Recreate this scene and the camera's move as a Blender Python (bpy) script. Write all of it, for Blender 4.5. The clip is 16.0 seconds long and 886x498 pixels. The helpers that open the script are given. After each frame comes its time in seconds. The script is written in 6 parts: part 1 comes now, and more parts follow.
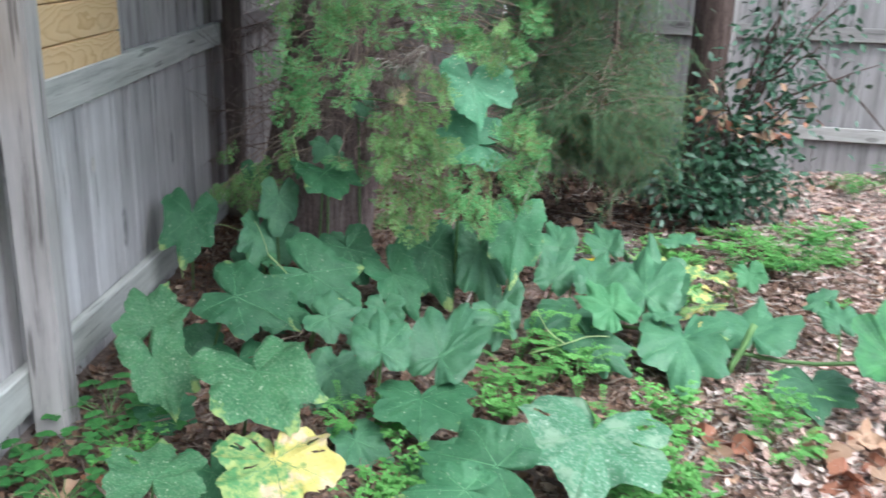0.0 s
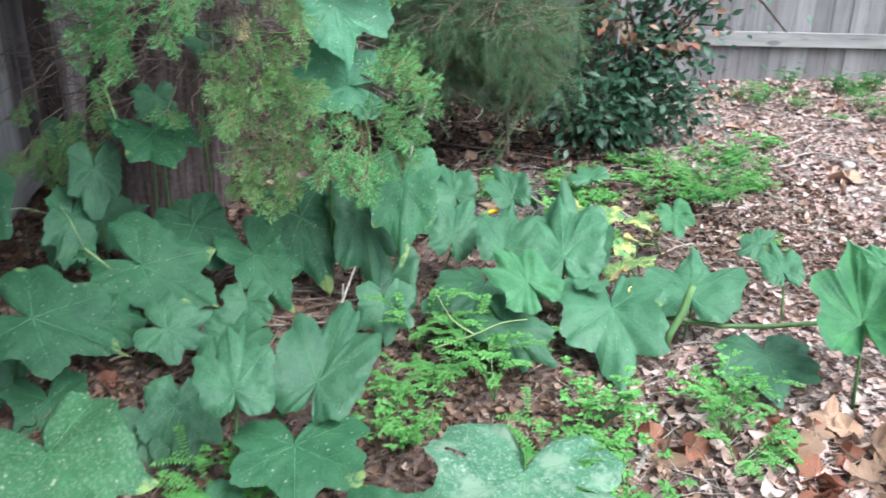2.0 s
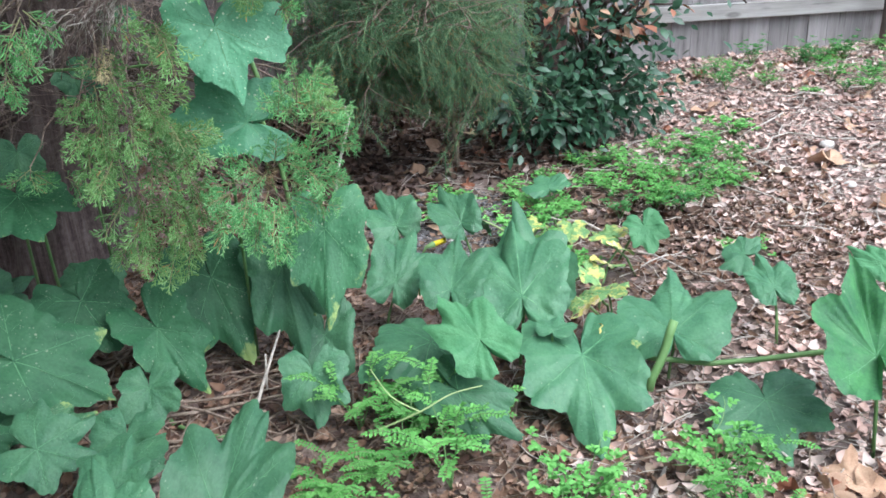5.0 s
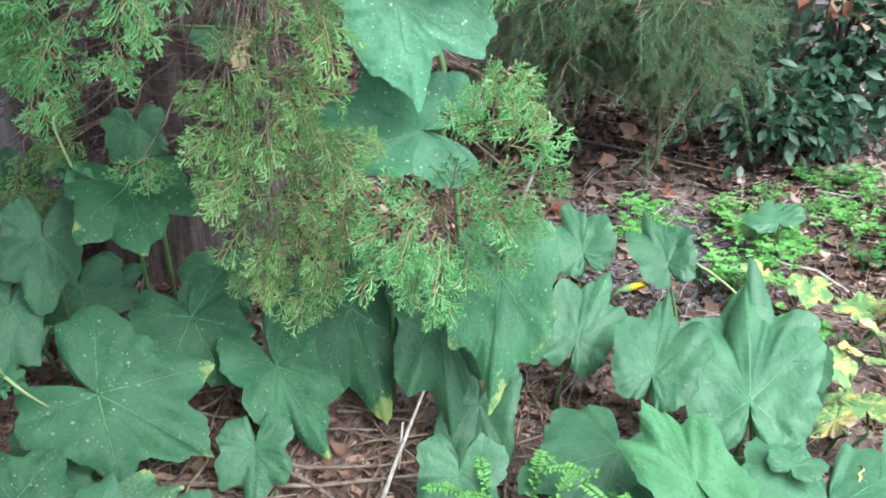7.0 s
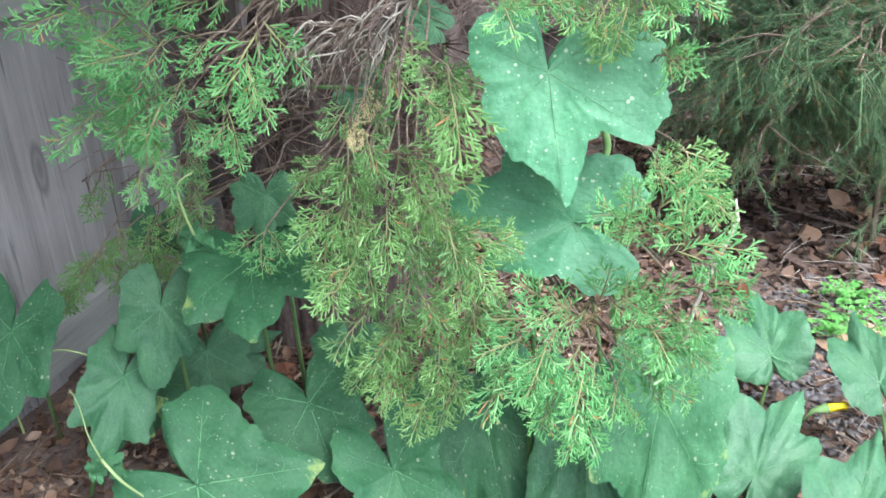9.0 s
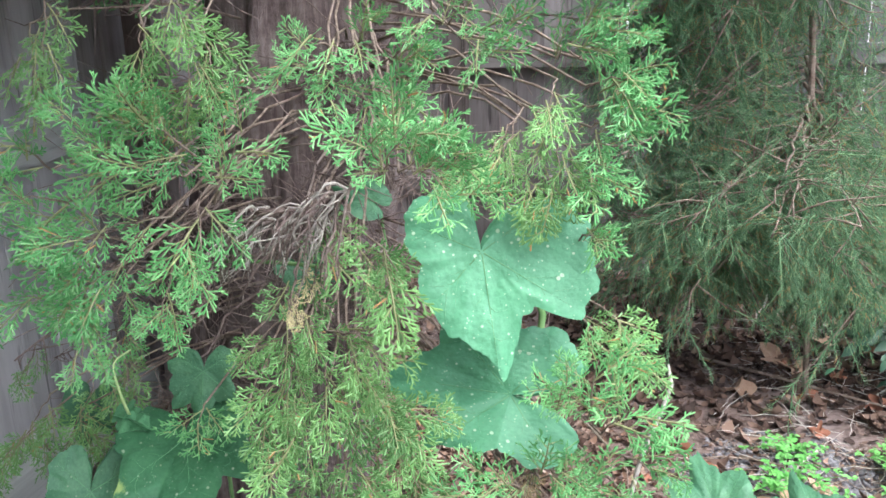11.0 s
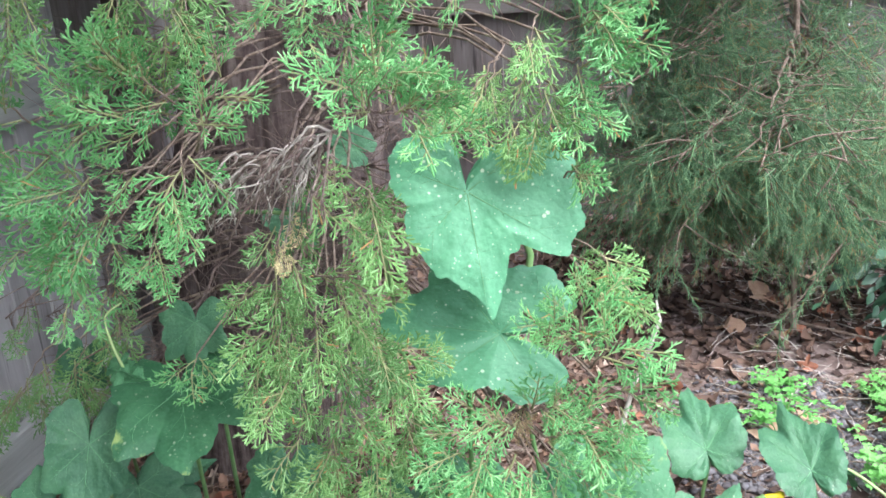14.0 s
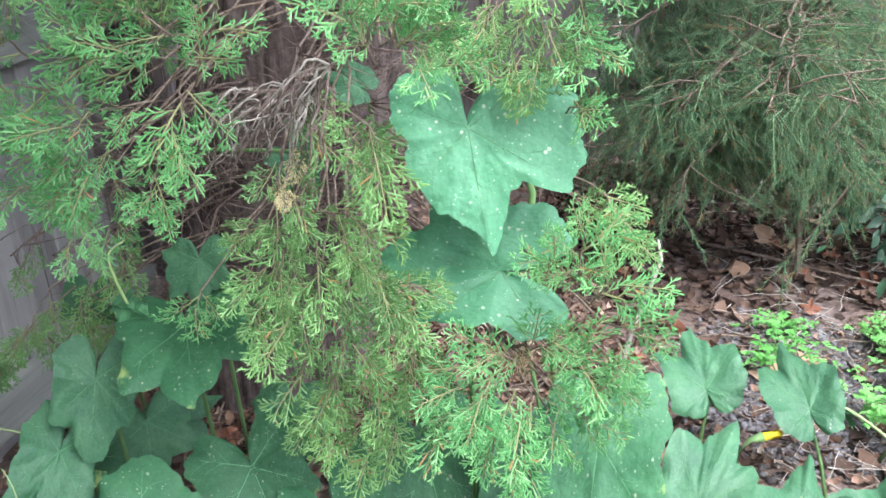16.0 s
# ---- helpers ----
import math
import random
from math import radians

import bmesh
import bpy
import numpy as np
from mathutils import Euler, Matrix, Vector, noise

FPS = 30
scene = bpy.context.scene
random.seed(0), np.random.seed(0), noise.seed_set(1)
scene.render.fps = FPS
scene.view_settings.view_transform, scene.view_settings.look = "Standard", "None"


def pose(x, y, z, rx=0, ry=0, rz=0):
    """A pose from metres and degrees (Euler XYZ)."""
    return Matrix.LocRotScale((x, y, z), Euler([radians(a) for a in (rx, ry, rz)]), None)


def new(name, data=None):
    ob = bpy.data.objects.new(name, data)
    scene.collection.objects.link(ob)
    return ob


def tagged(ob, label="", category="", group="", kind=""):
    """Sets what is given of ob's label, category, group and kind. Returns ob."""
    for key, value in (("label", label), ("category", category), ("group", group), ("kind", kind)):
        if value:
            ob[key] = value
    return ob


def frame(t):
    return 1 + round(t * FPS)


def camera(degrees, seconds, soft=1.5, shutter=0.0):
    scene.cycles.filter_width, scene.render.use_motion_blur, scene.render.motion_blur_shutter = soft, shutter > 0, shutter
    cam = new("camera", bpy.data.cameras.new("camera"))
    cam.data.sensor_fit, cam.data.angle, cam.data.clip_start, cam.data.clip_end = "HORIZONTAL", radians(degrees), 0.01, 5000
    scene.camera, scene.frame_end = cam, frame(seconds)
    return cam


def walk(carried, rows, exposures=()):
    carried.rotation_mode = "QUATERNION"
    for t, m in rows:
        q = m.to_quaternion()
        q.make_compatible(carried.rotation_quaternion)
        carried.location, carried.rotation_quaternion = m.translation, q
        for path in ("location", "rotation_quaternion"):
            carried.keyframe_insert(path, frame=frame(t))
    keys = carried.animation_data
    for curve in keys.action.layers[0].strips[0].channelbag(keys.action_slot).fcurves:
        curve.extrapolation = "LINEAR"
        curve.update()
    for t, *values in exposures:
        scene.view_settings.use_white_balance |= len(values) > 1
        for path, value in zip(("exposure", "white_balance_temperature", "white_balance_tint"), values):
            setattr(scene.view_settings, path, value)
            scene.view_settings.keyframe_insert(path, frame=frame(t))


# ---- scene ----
cam = camera(54.96, 16.0, 1.6, 0.25)
PATH = [
    (0, 0.141, 0.013, 1.310, 72.92, -1.88, -0.42),
    (0.5, 0.156, 0.256, 1.303, 71.07, -0.45, 7.82),
    (1, 0.232, 0.432, 1.254, 65.96, 1.91, 7.96),
    (1.2, 0.235, 0.463, 1.255, 64.64, 1.34, 5.35),
    (1.5, 0.240, 0.509, 1.257, 64.60, -0.28, 1.11),
    (2, 0.203, 0.672, 1.285, 67.17, -0.60, -8.78),
    (2.5, 0.159, 0.750, 1.298, 67.63, -0.83, -14.90),
    (3, 0.154, 0.759, 1.303, 67.63, -2.54, -21.03),
    (3.2, 0.157, 0.775, 1.301, 67.95, -2.25, -22.45),
    (3.5, 0.163, 0.797, 1.298, 68.68, -1.63, -21.37),
    (4, 0.216, 0.870, 1.287, 69.30, 1.34, -15.93),
    (4.2, 0.261, 0.924, 1.278, 68.56, 2.07, -14.64),
    (6.3, 0.434, 1.446, 1.283, 65.80, 1.10, -7.25),
    (6.5, 0.386, 1.549, 1.290, 65.56, 0.04, -5.49),
    (7, 0.362, 1.725, 1.285, 62.26, 0.05, 0.06),
    (7.5, 0.357, 1.740, 1.297, 60.43, -2.22, 4.42),
    (8, 0.346, 1.781, 1.327, 62.61, -3.23, 7.83),
    (8.5, 0.378, 1.910, 1.311, 64.89, 1.28, 9.59),
    (9, 0.413, 2.007, 1.283, 64.50, 1.89, 12.91),
    (9.5, 0.471, 2.080, 1.292, 65.47, 2.36, 15.58),
    (10, 0.457, 2.073, 1.313, 69.10, 1.74, 13.31),
    (10.2, 0.446, 2.055, 1.324, 71.46, 1.60, 12.07),
    (12.3, 0.418, 1.981, 1.329, 75.49, 1.77, 7.80),
    (12.5, 0.424, 1.985, 1.330, 74.85, 1.95, 7.73),
    (13, 0.423, 1.992, 1.318, 73.82, 2.32, 7.43),
    (13.5, 0.432, 1.993, 1.321, 72.62, 2.70, 7.81),
    (14, 0.432, 1.991, 1.309, 71.38, 3.28, 7.85),
    (14.5, 0.430, 1.999, 1.303, 70.21, 3.92, 7.60),
    (15, 0.422, 1.995, 1.298, 69.02, 3.29, 7.39),
    (15.5, 0.438, 1.989, 1.297, 68.26, 3.51, 7.97),
    (16, 0.441, 1.987, 1.294, 67.83, 3.29, 8.34),
]
walk(cam, [(t, pose(x, y, z, rx, ry, rz)) for t, x, y, z, rx, ry, rz in PATH],
     [(0, 1.22, 5750, 6), (0.5, 1.38, 5750, 6), (1, 1.42, 5720, 6), (2, 1.24, 5680, 6), (3, 1.13, 5680, 8), (3.5, 1.02, 5680, 8), (4, 1.05, 5680, 7), (6.5, 1.36, 5780, 7), (7, 1.46, 5800, 7), (8, 1.6, 5820, 6), (9, 1.78, 5850, 7), (10, 1.78, 5850, 8), (12.5, 1.87, 5850, 12), (16, 1.8, 5850, 10)])

# ---- world and sun: a bright overcast day ----
world = bpy.data.worlds.new("overcast_sky")
scene.world = world
world.use_nodes = True
wn = world.node_tree
wn.nodes.clear()
sky = wn.nodes.new("ShaderNodeTexSky")
sky.sky_type, sky.sun_disc, sky.sun_elevation, sky.sun_rotation = "NISHITA", False, radians(58), radians(142)
sky.air_density, sky.dust_density, sky.ozone_density = 1.0, 4.0, 1.0
soft_sky = wn.nodes.new("ShaderNodeHueSaturation")
soft_sky.inputs["Saturation"].default_value = 0.45
bg = wn.nodes.new("ShaderNodeBackground")
bg.inputs["Strength"].default_value = 0.15
wout = wn.nodes.new("ShaderNodeOutputWorld")
wn.links.new(sky.outputs[0], soft_sky.inputs["Color"])
wn.links.new(soft_sky.outputs[0], bg.inputs[0])
wn.links.new(bg.outputs[0], wout.inputs[0])
sun = new("sun", bpy.data.lights.new("sun", "SUN"))
sun.data.energy, sun.data.angle, sun.data.color = 1.35, radians(50), (1.0, 0.98, 0.95)
sun.matrix_world = pose(0, 0, 8, 32, 0, 38)


# ---- materials ----
def ramp(nt, fac, stops):
    r = nt.nodes.new("ShaderNodeValToRGB")
    while len(r.color_ramp.elements) < len(stops):
        r.color_ramp.elements.new(0.5)
    for e, (p, c) in zip(r.color_ramp.elements, stops):
        e.position, e.color = p, (*c, 1)
    nt.links.new(fac, r.inputs[0])
    return r.outputs[0]


def noise_of(nt, vec, scale, detail=6, rough=0.6):
    n = nt.nodes.new("ShaderNodeTexNoise")
    n.inputs["Scale"].default_value, n.inputs["Detail"].default_value, n.inputs["Roughness"].default_value = scale, detail, rough
    nt.links.new(vec, n.inputs["Vector"])
    return n.outputs["Fac"]


def mix(nt, fac, a, b, blend="MIX"):
    m = nt.nodes.new("ShaderNodeMix")
    m.data_type, m.blend_type = "RGBA", blend
    for sock, v in ((m.inputs[0], fac), (m.inputs[6], a), (m.inputs[7], b)):
        if isinstance(v, (int, float)):
            sock.default_value = v
        elif isinstance(v, tuple):
            sock.default_value = (*v, 1)
        else:
            nt.links.new(v, sock)
    return m.outputs[2]


def maths(nt, op, a, b=0.0):
    m = nt.nodes.new("ShaderNodeMath")
    m.operation = op
    for sock, v in zip(m.inputs, (a, b)):
        if isinstance(v, (int, float)):
            sock.default_value = v
        else:
            nt.links.new(v, sock)
    return m.outputs[0]


def material(name, rough=0.8, metal=0.0, spec=0.4):
    m = bpy.data.materials.new(name)
    m.use_nodes = True
    nt = m.node_tree
    b = nt.nodes["Principled BSDF"]
    b.inputs["Roughness"].default_value, b.inputs["Metallic"].default_value = rough, metal
    b.inputs["Specular IOR Level"].default_value = spec
    return m, nt, b


def coords(nt, kind="Object", scale=(1, 1, 1)):
    c = nt.nodes.new("ShaderNodeTexCoord")
    mp = nt.nodes.new("ShaderNodeMapping")
    mp.inputs["Scale"].default_value = scale
    nt.links.new(c.outputs[kind], mp.inputs["Vector"])
    return mp.outputs[0]


def bump(nt, b, height, strength=0.4, dist=0.004):
    k = nt.nodes.new("ShaderNodeBump")
    k.inputs["Strength"].default_value, k.inputs["Distance"].default_value = strength, dist
    nt.links.new(height, k.inputs["Height"])
    nt.links.new(k.outputs[0], b.inputs["Normal"])


def rnd(nt, island=False):
    return nt.nodes.new("ShaderNodeNewGeometry").outputs["Random Per Island"] if island else nt.nodes.new("ShaderNodeObjectInfo").outputs["Random"]


def weathered(name, dark, mid, light, axis, rough=0.85, split=0.33):
    """Old timber with grain along one axis; each board differs."""
    m, nt, b = material(name, rough, spec=0.25)
    sc = [9, 9, 9]
    sc[axis] = 0.55
    v = coords(nt, "Object", tuple(sc))
    off = nt.nodes.new("ShaderNodeVectorMath")
    off.operation = "ADD"
    r = rnd(nt)
    comb = nt.nodes.new("ShaderNodeCombineXYZ")
    for k in range(3):
        nt.links.new(maths(nt, "MULTIPLY", r, 37.0 + 11 * k), comb.inputs[k])
    nt.links.new(v, off.inputs[0]), nt.links.new(comb.outputs[0], off.inputs[1])
    v = off.outputs[0]
    grain = noise_of(nt, v, 2.2, 7, 0.55)
    fine = noise_of(nt, v, 15.0, 5, 0.7)
    both = maths(nt, "ADD", maths(nt, "ADD", maths(nt, "MULTIPLY", grain, 0.58), maths(nt, "MULTIPLY", fine, 0.24)), maths(nt, "MULTIPLY", noise_of(nt, coords(nt, "Object", (3, 3, 3)), 2.0, 5), 0.18))
    col = ramp(nt, both, ((0.33, dark), (0.44, mid), (0.62, light)))
    stain = noise_of(nt, coords(nt, "Object", (1, 1, 1)), 3.0, 4)
    col = mix(nt, ramp(nt, stain, ((0.45, (0, 0, 0)), (0.75, (0.45, 0.45, 0.45)))), col, (0.17, 0.17, 0.14))
    crack = noise_of(nt, v, 5.5, 2, 0.4)
    col = mix(nt, ramp(nt, crack, ((split - 0.06, (0.6, 0.6, 0.6)), (split, (0, 0, 0)))), col, tuple(c * 0.35 for c in dark))
    tone = nt.nodes.new("ShaderNodeHueSaturation")
    nt.links.new(maths(nt, "ADD", maths(nt, "MULTIPLY", r, 0.5), 0.75), tone.inputs["Value"])
    nt.links.new(col, tone.inputs["Color"])
    nt.links.new(tone.outputs[0], b.inputs["Base Color"])
    kn = [7, 7, 7]
    kn[axis] = 2.6
    kv = nt.nodes.new("ShaderNodeVectorMath")
    kv.operation = "ADD"
    nt.links.new(coords(nt, "Object", tuple(kn)), kv.inputs[0]), nt.links.new(comb.outputs[0], kv.inputs[1])
    vo = nt.nodes.new("ShaderNodeTexVoronoi")
    vo.inputs["Scale"].default_value = 0.75
    nt.links.new(kv.outputs[0], vo.inputs["Vector"])
    knot = ramp(nt, vo.outputs["Distance"], ((0.05, (1, 1, 1)), (0.1, (0.35, 0.35, 0.35)), (0.13, (0.7, 0.7, 0.7)), (0.17, (0, 0, 0))))
    col2 = mix(nt, maths(nt, "MULTIPLY", knot, 0.75), tone.outputs[0], tuple(c * 0.5 for c in dark))
    nt.links.new(col2, b.inputs["Base Color"])
    bump(nt, b, both, 0.8, 0.005)
    return m


M_PICKET = weathered("weathered_picket", (0.19, 0.172, 0.172), (0.47, 0.445, 0.445), (0.64, 0.615, 0.615), 2)
# far pickets: the same weathered grey, darkened to carry their shade in the colour
M_PICKET_FAR_SHADED = weathered("weathered_far_picket_shaded", (0.08, 0.073, 0.072), (0.21, 0.195, 0.195), (0.33, 0.312, 0.312), 2)
M_RAILX = weathered("weathered_rail_long", (0.13, 0.125, 0.115), (0.36, 0.36, 0.34), (0.52, 0.52, 0.49), 0)
M_POST = weathered("weathered_post", (0.17, 0.152, 0.145), (0.44, 0.41, 0.395), (0.6, 0.57, 0.55), 2, split=0.355)
# rails behind the cedar: brown timber with the corner's shade darkened into it
M_BROWN_RAIL_SHADED = weathered("brown_rail_shaded", (0.07, 0.056, 0.053), (0.17, 0.14, 0.133), (0.27, 0.235, 0.225), 0)
# far rails: rail grey darkened for shade like the far pickets
M_RAIL_FAR_SHADED = weathered("weathered_far_rail_shaded", (0.08, 0.074, 0.07), (0.22, 0.208, 0.2), (0.34, 0.325, 0.31), 0)
# pickets of that corner: brown, and darker to paint in the tree's shade
M_BROWN_PICKET_SHADED = weathered("brown_picket_shaded", (0.085, 0.07, 0.068), (0.2, 0.17, 0.165), (0.31, 0.275, 0.268), 2)
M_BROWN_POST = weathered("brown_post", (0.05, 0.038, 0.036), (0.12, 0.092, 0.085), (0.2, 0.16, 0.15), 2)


def pine():
    """Fresh sawn pine: nested arches of grain along x."""
    m, nt, b = material("fresh_pine", 0.6, spec=0.3)
    sep = nt.nodes.new("ShaderNodeSeparateXYZ")
    nt.links.new(coords(nt), sep.inputs[0])
    r = rnd(nt)
    n = noise_of(nt, coords(nt, "Object", (2.2, 6, 6)), 1.6, 3)
    along = maths(nt, "ADD", maths(nt, "MULTIPLY", sep.outputs[0], 6.5), maths(nt, "MULTIPLY", r, 40.0))
    z = maths(nt, "ADD", maths(nt, "MULTIPLY", sep.outputs[2], 22.0), maths(nt, "MULTIPLY", n, 0.9))
    field = maths(nt, "ADD", maths(nt, "MULTIPLY", z, z), maths(nt, "MULTIPLY", maths(nt, "SINE", along), 1.1))
    field = maths(nt, "ADD", field, maths(nt, "MULTIPLY", n, 2.4))
    lines = maths(nt, "FRACT", maths(nt, "MULTIPLY", field, 1.5))
    col = ramp(nt, lines, ((0.0, (0.8, 0.58, 0.33)), (0.6, (0.77, 0.54, 0.29)), (0.88, (0.63, 0.39, 0.18)), (1.0, (0.79, 0.57, 0.32))))
    col = mix(nt, ramp(nt, noise_of(nt, coords(nt), 3.0, 4), ((0.4, (0, 0, 0)), (0.7, (0.5, 0.5, 0.5)))), col, (0.72, 0.55, 0.34))
    nt.links.new(col, b.inputs["Base Color"])
    bump(nt, b, lines, 0.1, 0.001)
    return m


M_PINE = pine()


def leafy(name, deep, fresh, spots=0.0, spot_col=(0.45, 0.5, 0.36), rough=0.55, scale=30.0, blotch=0.0, blotch_col=(0.5, 0.42, 0.1), thin=0.12, own=(1, 1, 1), spec=0.3, quilt=False, dead=0.0, edge=0.0, half=False, dusty=0.0):
    """A living leaf: two greens, pale flecks, some light through it."""
    m, nt, b = material(name, rough, spec=spec)
    v = coords(nt, "Object", own)
    r = rnd(nt)
    off = nt.nodes.new("ShaderNodeVectorMath")
    off.operation = "ADD"
    comb = nt.nodes.new("ShaderNodeCombineXYZ")
    for k in range(3):
        nt.links.new(maths(nt, "MULTIPLY", r, 19.0 + 7 * k), comb.inputs[k])
    nt.links.new(v, off.inputs[0]), nt.links.new(comb.outputs[0], off.inputs[1])
    v = off.outputs[0]
    big = noise_of(nt, v, 2.5, 4)
    tiny = noise_of(nt, v, scale, 4)
    mid = maths(nt, "ADD", maths(nt, "MULTIPLY", big, 0.6), maths(nt, "MULTIPLY", tiny, 0.4))
    col = ramp(nt, mid, ((0.32, deep), (0.68, fresh)))
    if spots:
        for cells, keep in ((10.0, 1.0), (21.0, 0.8)):
            vo = nt.nodes.new("ShaderNodeTexVoronoi")
            vo.inputs["Scale"].default_value = cells
            nt.links.new(v, vo.inputs["Vector"])
            where = noise_of(nt, v, cells * 0.45, 3)
            size = maths(nt, "SUBTRACT", maths(nt, "MULTIPLY", where, 0.62), 0.25 - 0.1 * spots)
            mask = ramp(nt, maths(nt, "SUBTRACT", size, vo.outputs["Distance"]), ((0.0, (0, 0, 0)), (0.09, (1, 1, 1))))
            col = mix(nt, maths(nt, "MULTIPLY", mask, keep * min(0.8, 0.35 + 0.35 * spots)), col, spot_col)
    if dusty:
        dust = noise_of(nt, v, 26.0, 5, 0.7)
        col = mix(nt, ramp(nt, dust, ((0.5, (0, 0, 0)), (0.72, (dusty, dusty, dusty)))), col, spot_col)
    if quilt:
        cell = nt.nodes.new("ShaderNodeTexVoronoi")
        cell.inputs["Scale"].default_value = 16.0
        nt.links.new(v, cell.inputs["Vector"])
        mid = maths(nt, "SUBTRACT", mid, maths(nt, "MULTIPLY", cell.outputs["Distance"], 0.5))
    if dead:
        isl = rnd(nt, True)
        col = mix(nt, ramp(nt, isl, ((0.0, (0.5, 0.5, 0.5)), (0.5, (0, 0, 0)))), col, deep)
        col = mix(nt, ramp(nt, isl, ((0.55, (0, 0, 0)), (0.9, (0.5, 0.5, 0.5)))), col, (0.42, 0.67, 0.32))
        col = mix(nt, ramp(nt, isl, ((1 - dead, (0, 0, 0)), (1.02 - dead, (1, 1, 1)))), col, (0.4, 0.24, 0.1))
    if blotch:
        where = noise_of(nt, v, 2.2, 5, 0.65)
        col = mix(nt, ramp(nt, where, ((0.62 - 0.3 * blotch, (0, 0, 0)), (0.7 - 0.25 * blotch, (1, 1, 1)))), col, blotch_col)
    if half:
        sep = nt.nodes.new("ShaderNodeSeparateXYZ")
        nt.links.new(coords(nt), sep.inputs[0])
        side = maths(nt, "ADD", maths(nt, "MULTIPLY", sep.outputs[0], -0.5), noise_of(nt, v, 3.5, 5, 0.65))
        alive = ramp(nt, noise_of(nt, v, 9.0, 4), ((0.4, (0.12, 0.3, 0.11)), (0.6, (0.38, 0.46, 0.16))))
        col = mix(nt, ramp(nt, side, ((0.46, (0, 0, 0)), (0.57, (1, 1, 1)))), alive, col)
    if edge:
        ln = nt.nodes.new("ShaderNodeVectorMath")
        ln.operation = "LENGTH"
        nt.links.new(coords(nt), ln.inputs[0])
        far = maths(nt, "ADD", maths(nt, "MULTIPLY", ln.outputs["Value"], 0.55), maths(nt, "MULTIPLY", noise_of(nt, v, 4.0, 5, 0.65), 0.8))
        col = mix(nt, ramp(nt, far, ((1.0 - edge, (0, 0, 0)), (1.13 - edge, (0.75, 0.75, 0.75)))), col, (0.34, 0.44, 0.14))
    tone = nt.nodes.new("ShaderNodeHueSaturation")
    nt.links.new(maths(nt, "ADD", maths(nt, "MULTIPLY", r, 0.3), 0.85), tone.inputs["Value"])
    nt.links.new(col, tone.inputs["Color"])
    nt.links.new(tone.outputs[0], b.inputs["Base Color"])
    bump(nt, b, mid, 0.5, 0.004)
    if thin:
        tr = nt.nodes.new("ShaderNodeBsdfTranslucent")
        nt.links.new(tone.outputs[0], tr.inputs["Color"])
        mx = nt.nodes.new("ShaderNodeMixShader")
        mx.inputs[0].default_value = thin
        out = nt.nodes["Material Output"]
        nt.links.new(b.outputs[0], mx.inputs[1]), nt.links.new(tr.outputs[0], mx.inputs[2])
        nt.links.new(mx.outputs[0], out.inputs["Surface"])
    return m


GREEN_A, GREEN_B = (0.038, 0.125, 0.063), (0.1, 0.24, 0.118)
M_LEAF = {
    "plain": leafy("squash_leaf_green", GREEN_A, GREEN_B, 0.25, quilt=True, rough=0.5, spec=0.4),
    # flecked and spotted greens: less blue, tree shade put into the colour
    "fleck": leafy("squash_leaf_flecked", (0.036, 0.12, 0.05), (0.088, 0.23, 0.1), 0.95, quilt=True, edge=0.09, dusty=0.38),
    "spot": leafy("squash_leaf_spotted", (0.03, 0.112, 0.05), (0.075, 0.21, 0.095), 0.72, quilt=True, edge=0.08),
    # lighter green that paints skylight onto the two climbing leaves
    "climber": leafy("squash_leaf_skylit", (0.075, 0.24, 0.12), (0.13, 0.36, 0.19), 0.8, (0.62, 0.72, 0.52), quilt=True, rough=0.48, spec=0.4),
    "young": leafy("squash_leaf_young", (0.05, 0.17, 0.07), (0.115, 0.285, 0.13), 0.0, quilt=True),
    "fold": leafy("squash_leaf_cupped", GREEN_A, (0.1, 0.3, 0.1), 0.1, quilt=True),
    "mildew": leafy("squash_leaf_mildewed", (0.06, 0.18, 0.09), (0.13, 0.3, 0.17), 1.0, (0.5, 0.58, 0.48), blotch=0.25, blotch_col=(0.25, 0.37, 0.25), quilt=True, dusty=0.7),
    "yellow": leafy("squash_leaf_dying", (0.5, 0.45, 0.1), (0.76, 0.66, 0.24), 0.5, (0.72, 0.66, 0.42), blotch=0.45, blotch_col=(0.66, 0.5, 0.34), quilt=True, half=True),
    "mottled": leafy("squash_leaf_yellowing", (0.1, 0.26, 0.1), (0.25, 0.4, 0.14), 0.9, (0.62, 0.62, 0.3), blotch=0.45, blotch_col=(0.6, 0.56, 0.16), quilt=True),
}
M_VEIN = leafy("leaf_vein", (0.08, 0.23, 0.1), (0.15, 0.33, 0.16), 0.0, thin=0.0)
M_STALK = leafy("squash_stalk", (0.08, 0.18, 0.055), (0.18, 0.29, 0.11), 0.0, thin=0.0)
M_WEED = leafy("weed_green", (0.083, 0.28, 0.055), (0.23, 0.52, 0.143), 0.0, thin=0.25)
M_WEED_DARK = leafy("weed_deep_green", (0.04, 0.16, 0.04), (0.1, 0.3, 0.08), 0.0, thin=0.2)
M_CEDAR = leafy("cedar_spray_green", (0.08, 0.26, 0.085), (0.255, 0.58, 0.205), 0.0, thin=0.2, rough=0.55, dead=0.045)
M_CEDAR_OLIVE = leafy("cedar_spray_olive", (0.095, 0.22, 0.07), (0.275, 0.48, 0.155), 0.0, thin=0.2, rough=0.6, dead=0.04)
M_CEDAR_RUST = leafy("cedar_spray_rusty", (0.26, 0.18, 0.1), (0.46, 0.34, 0.2), 0.0, thin=0.1, rough=0.7)
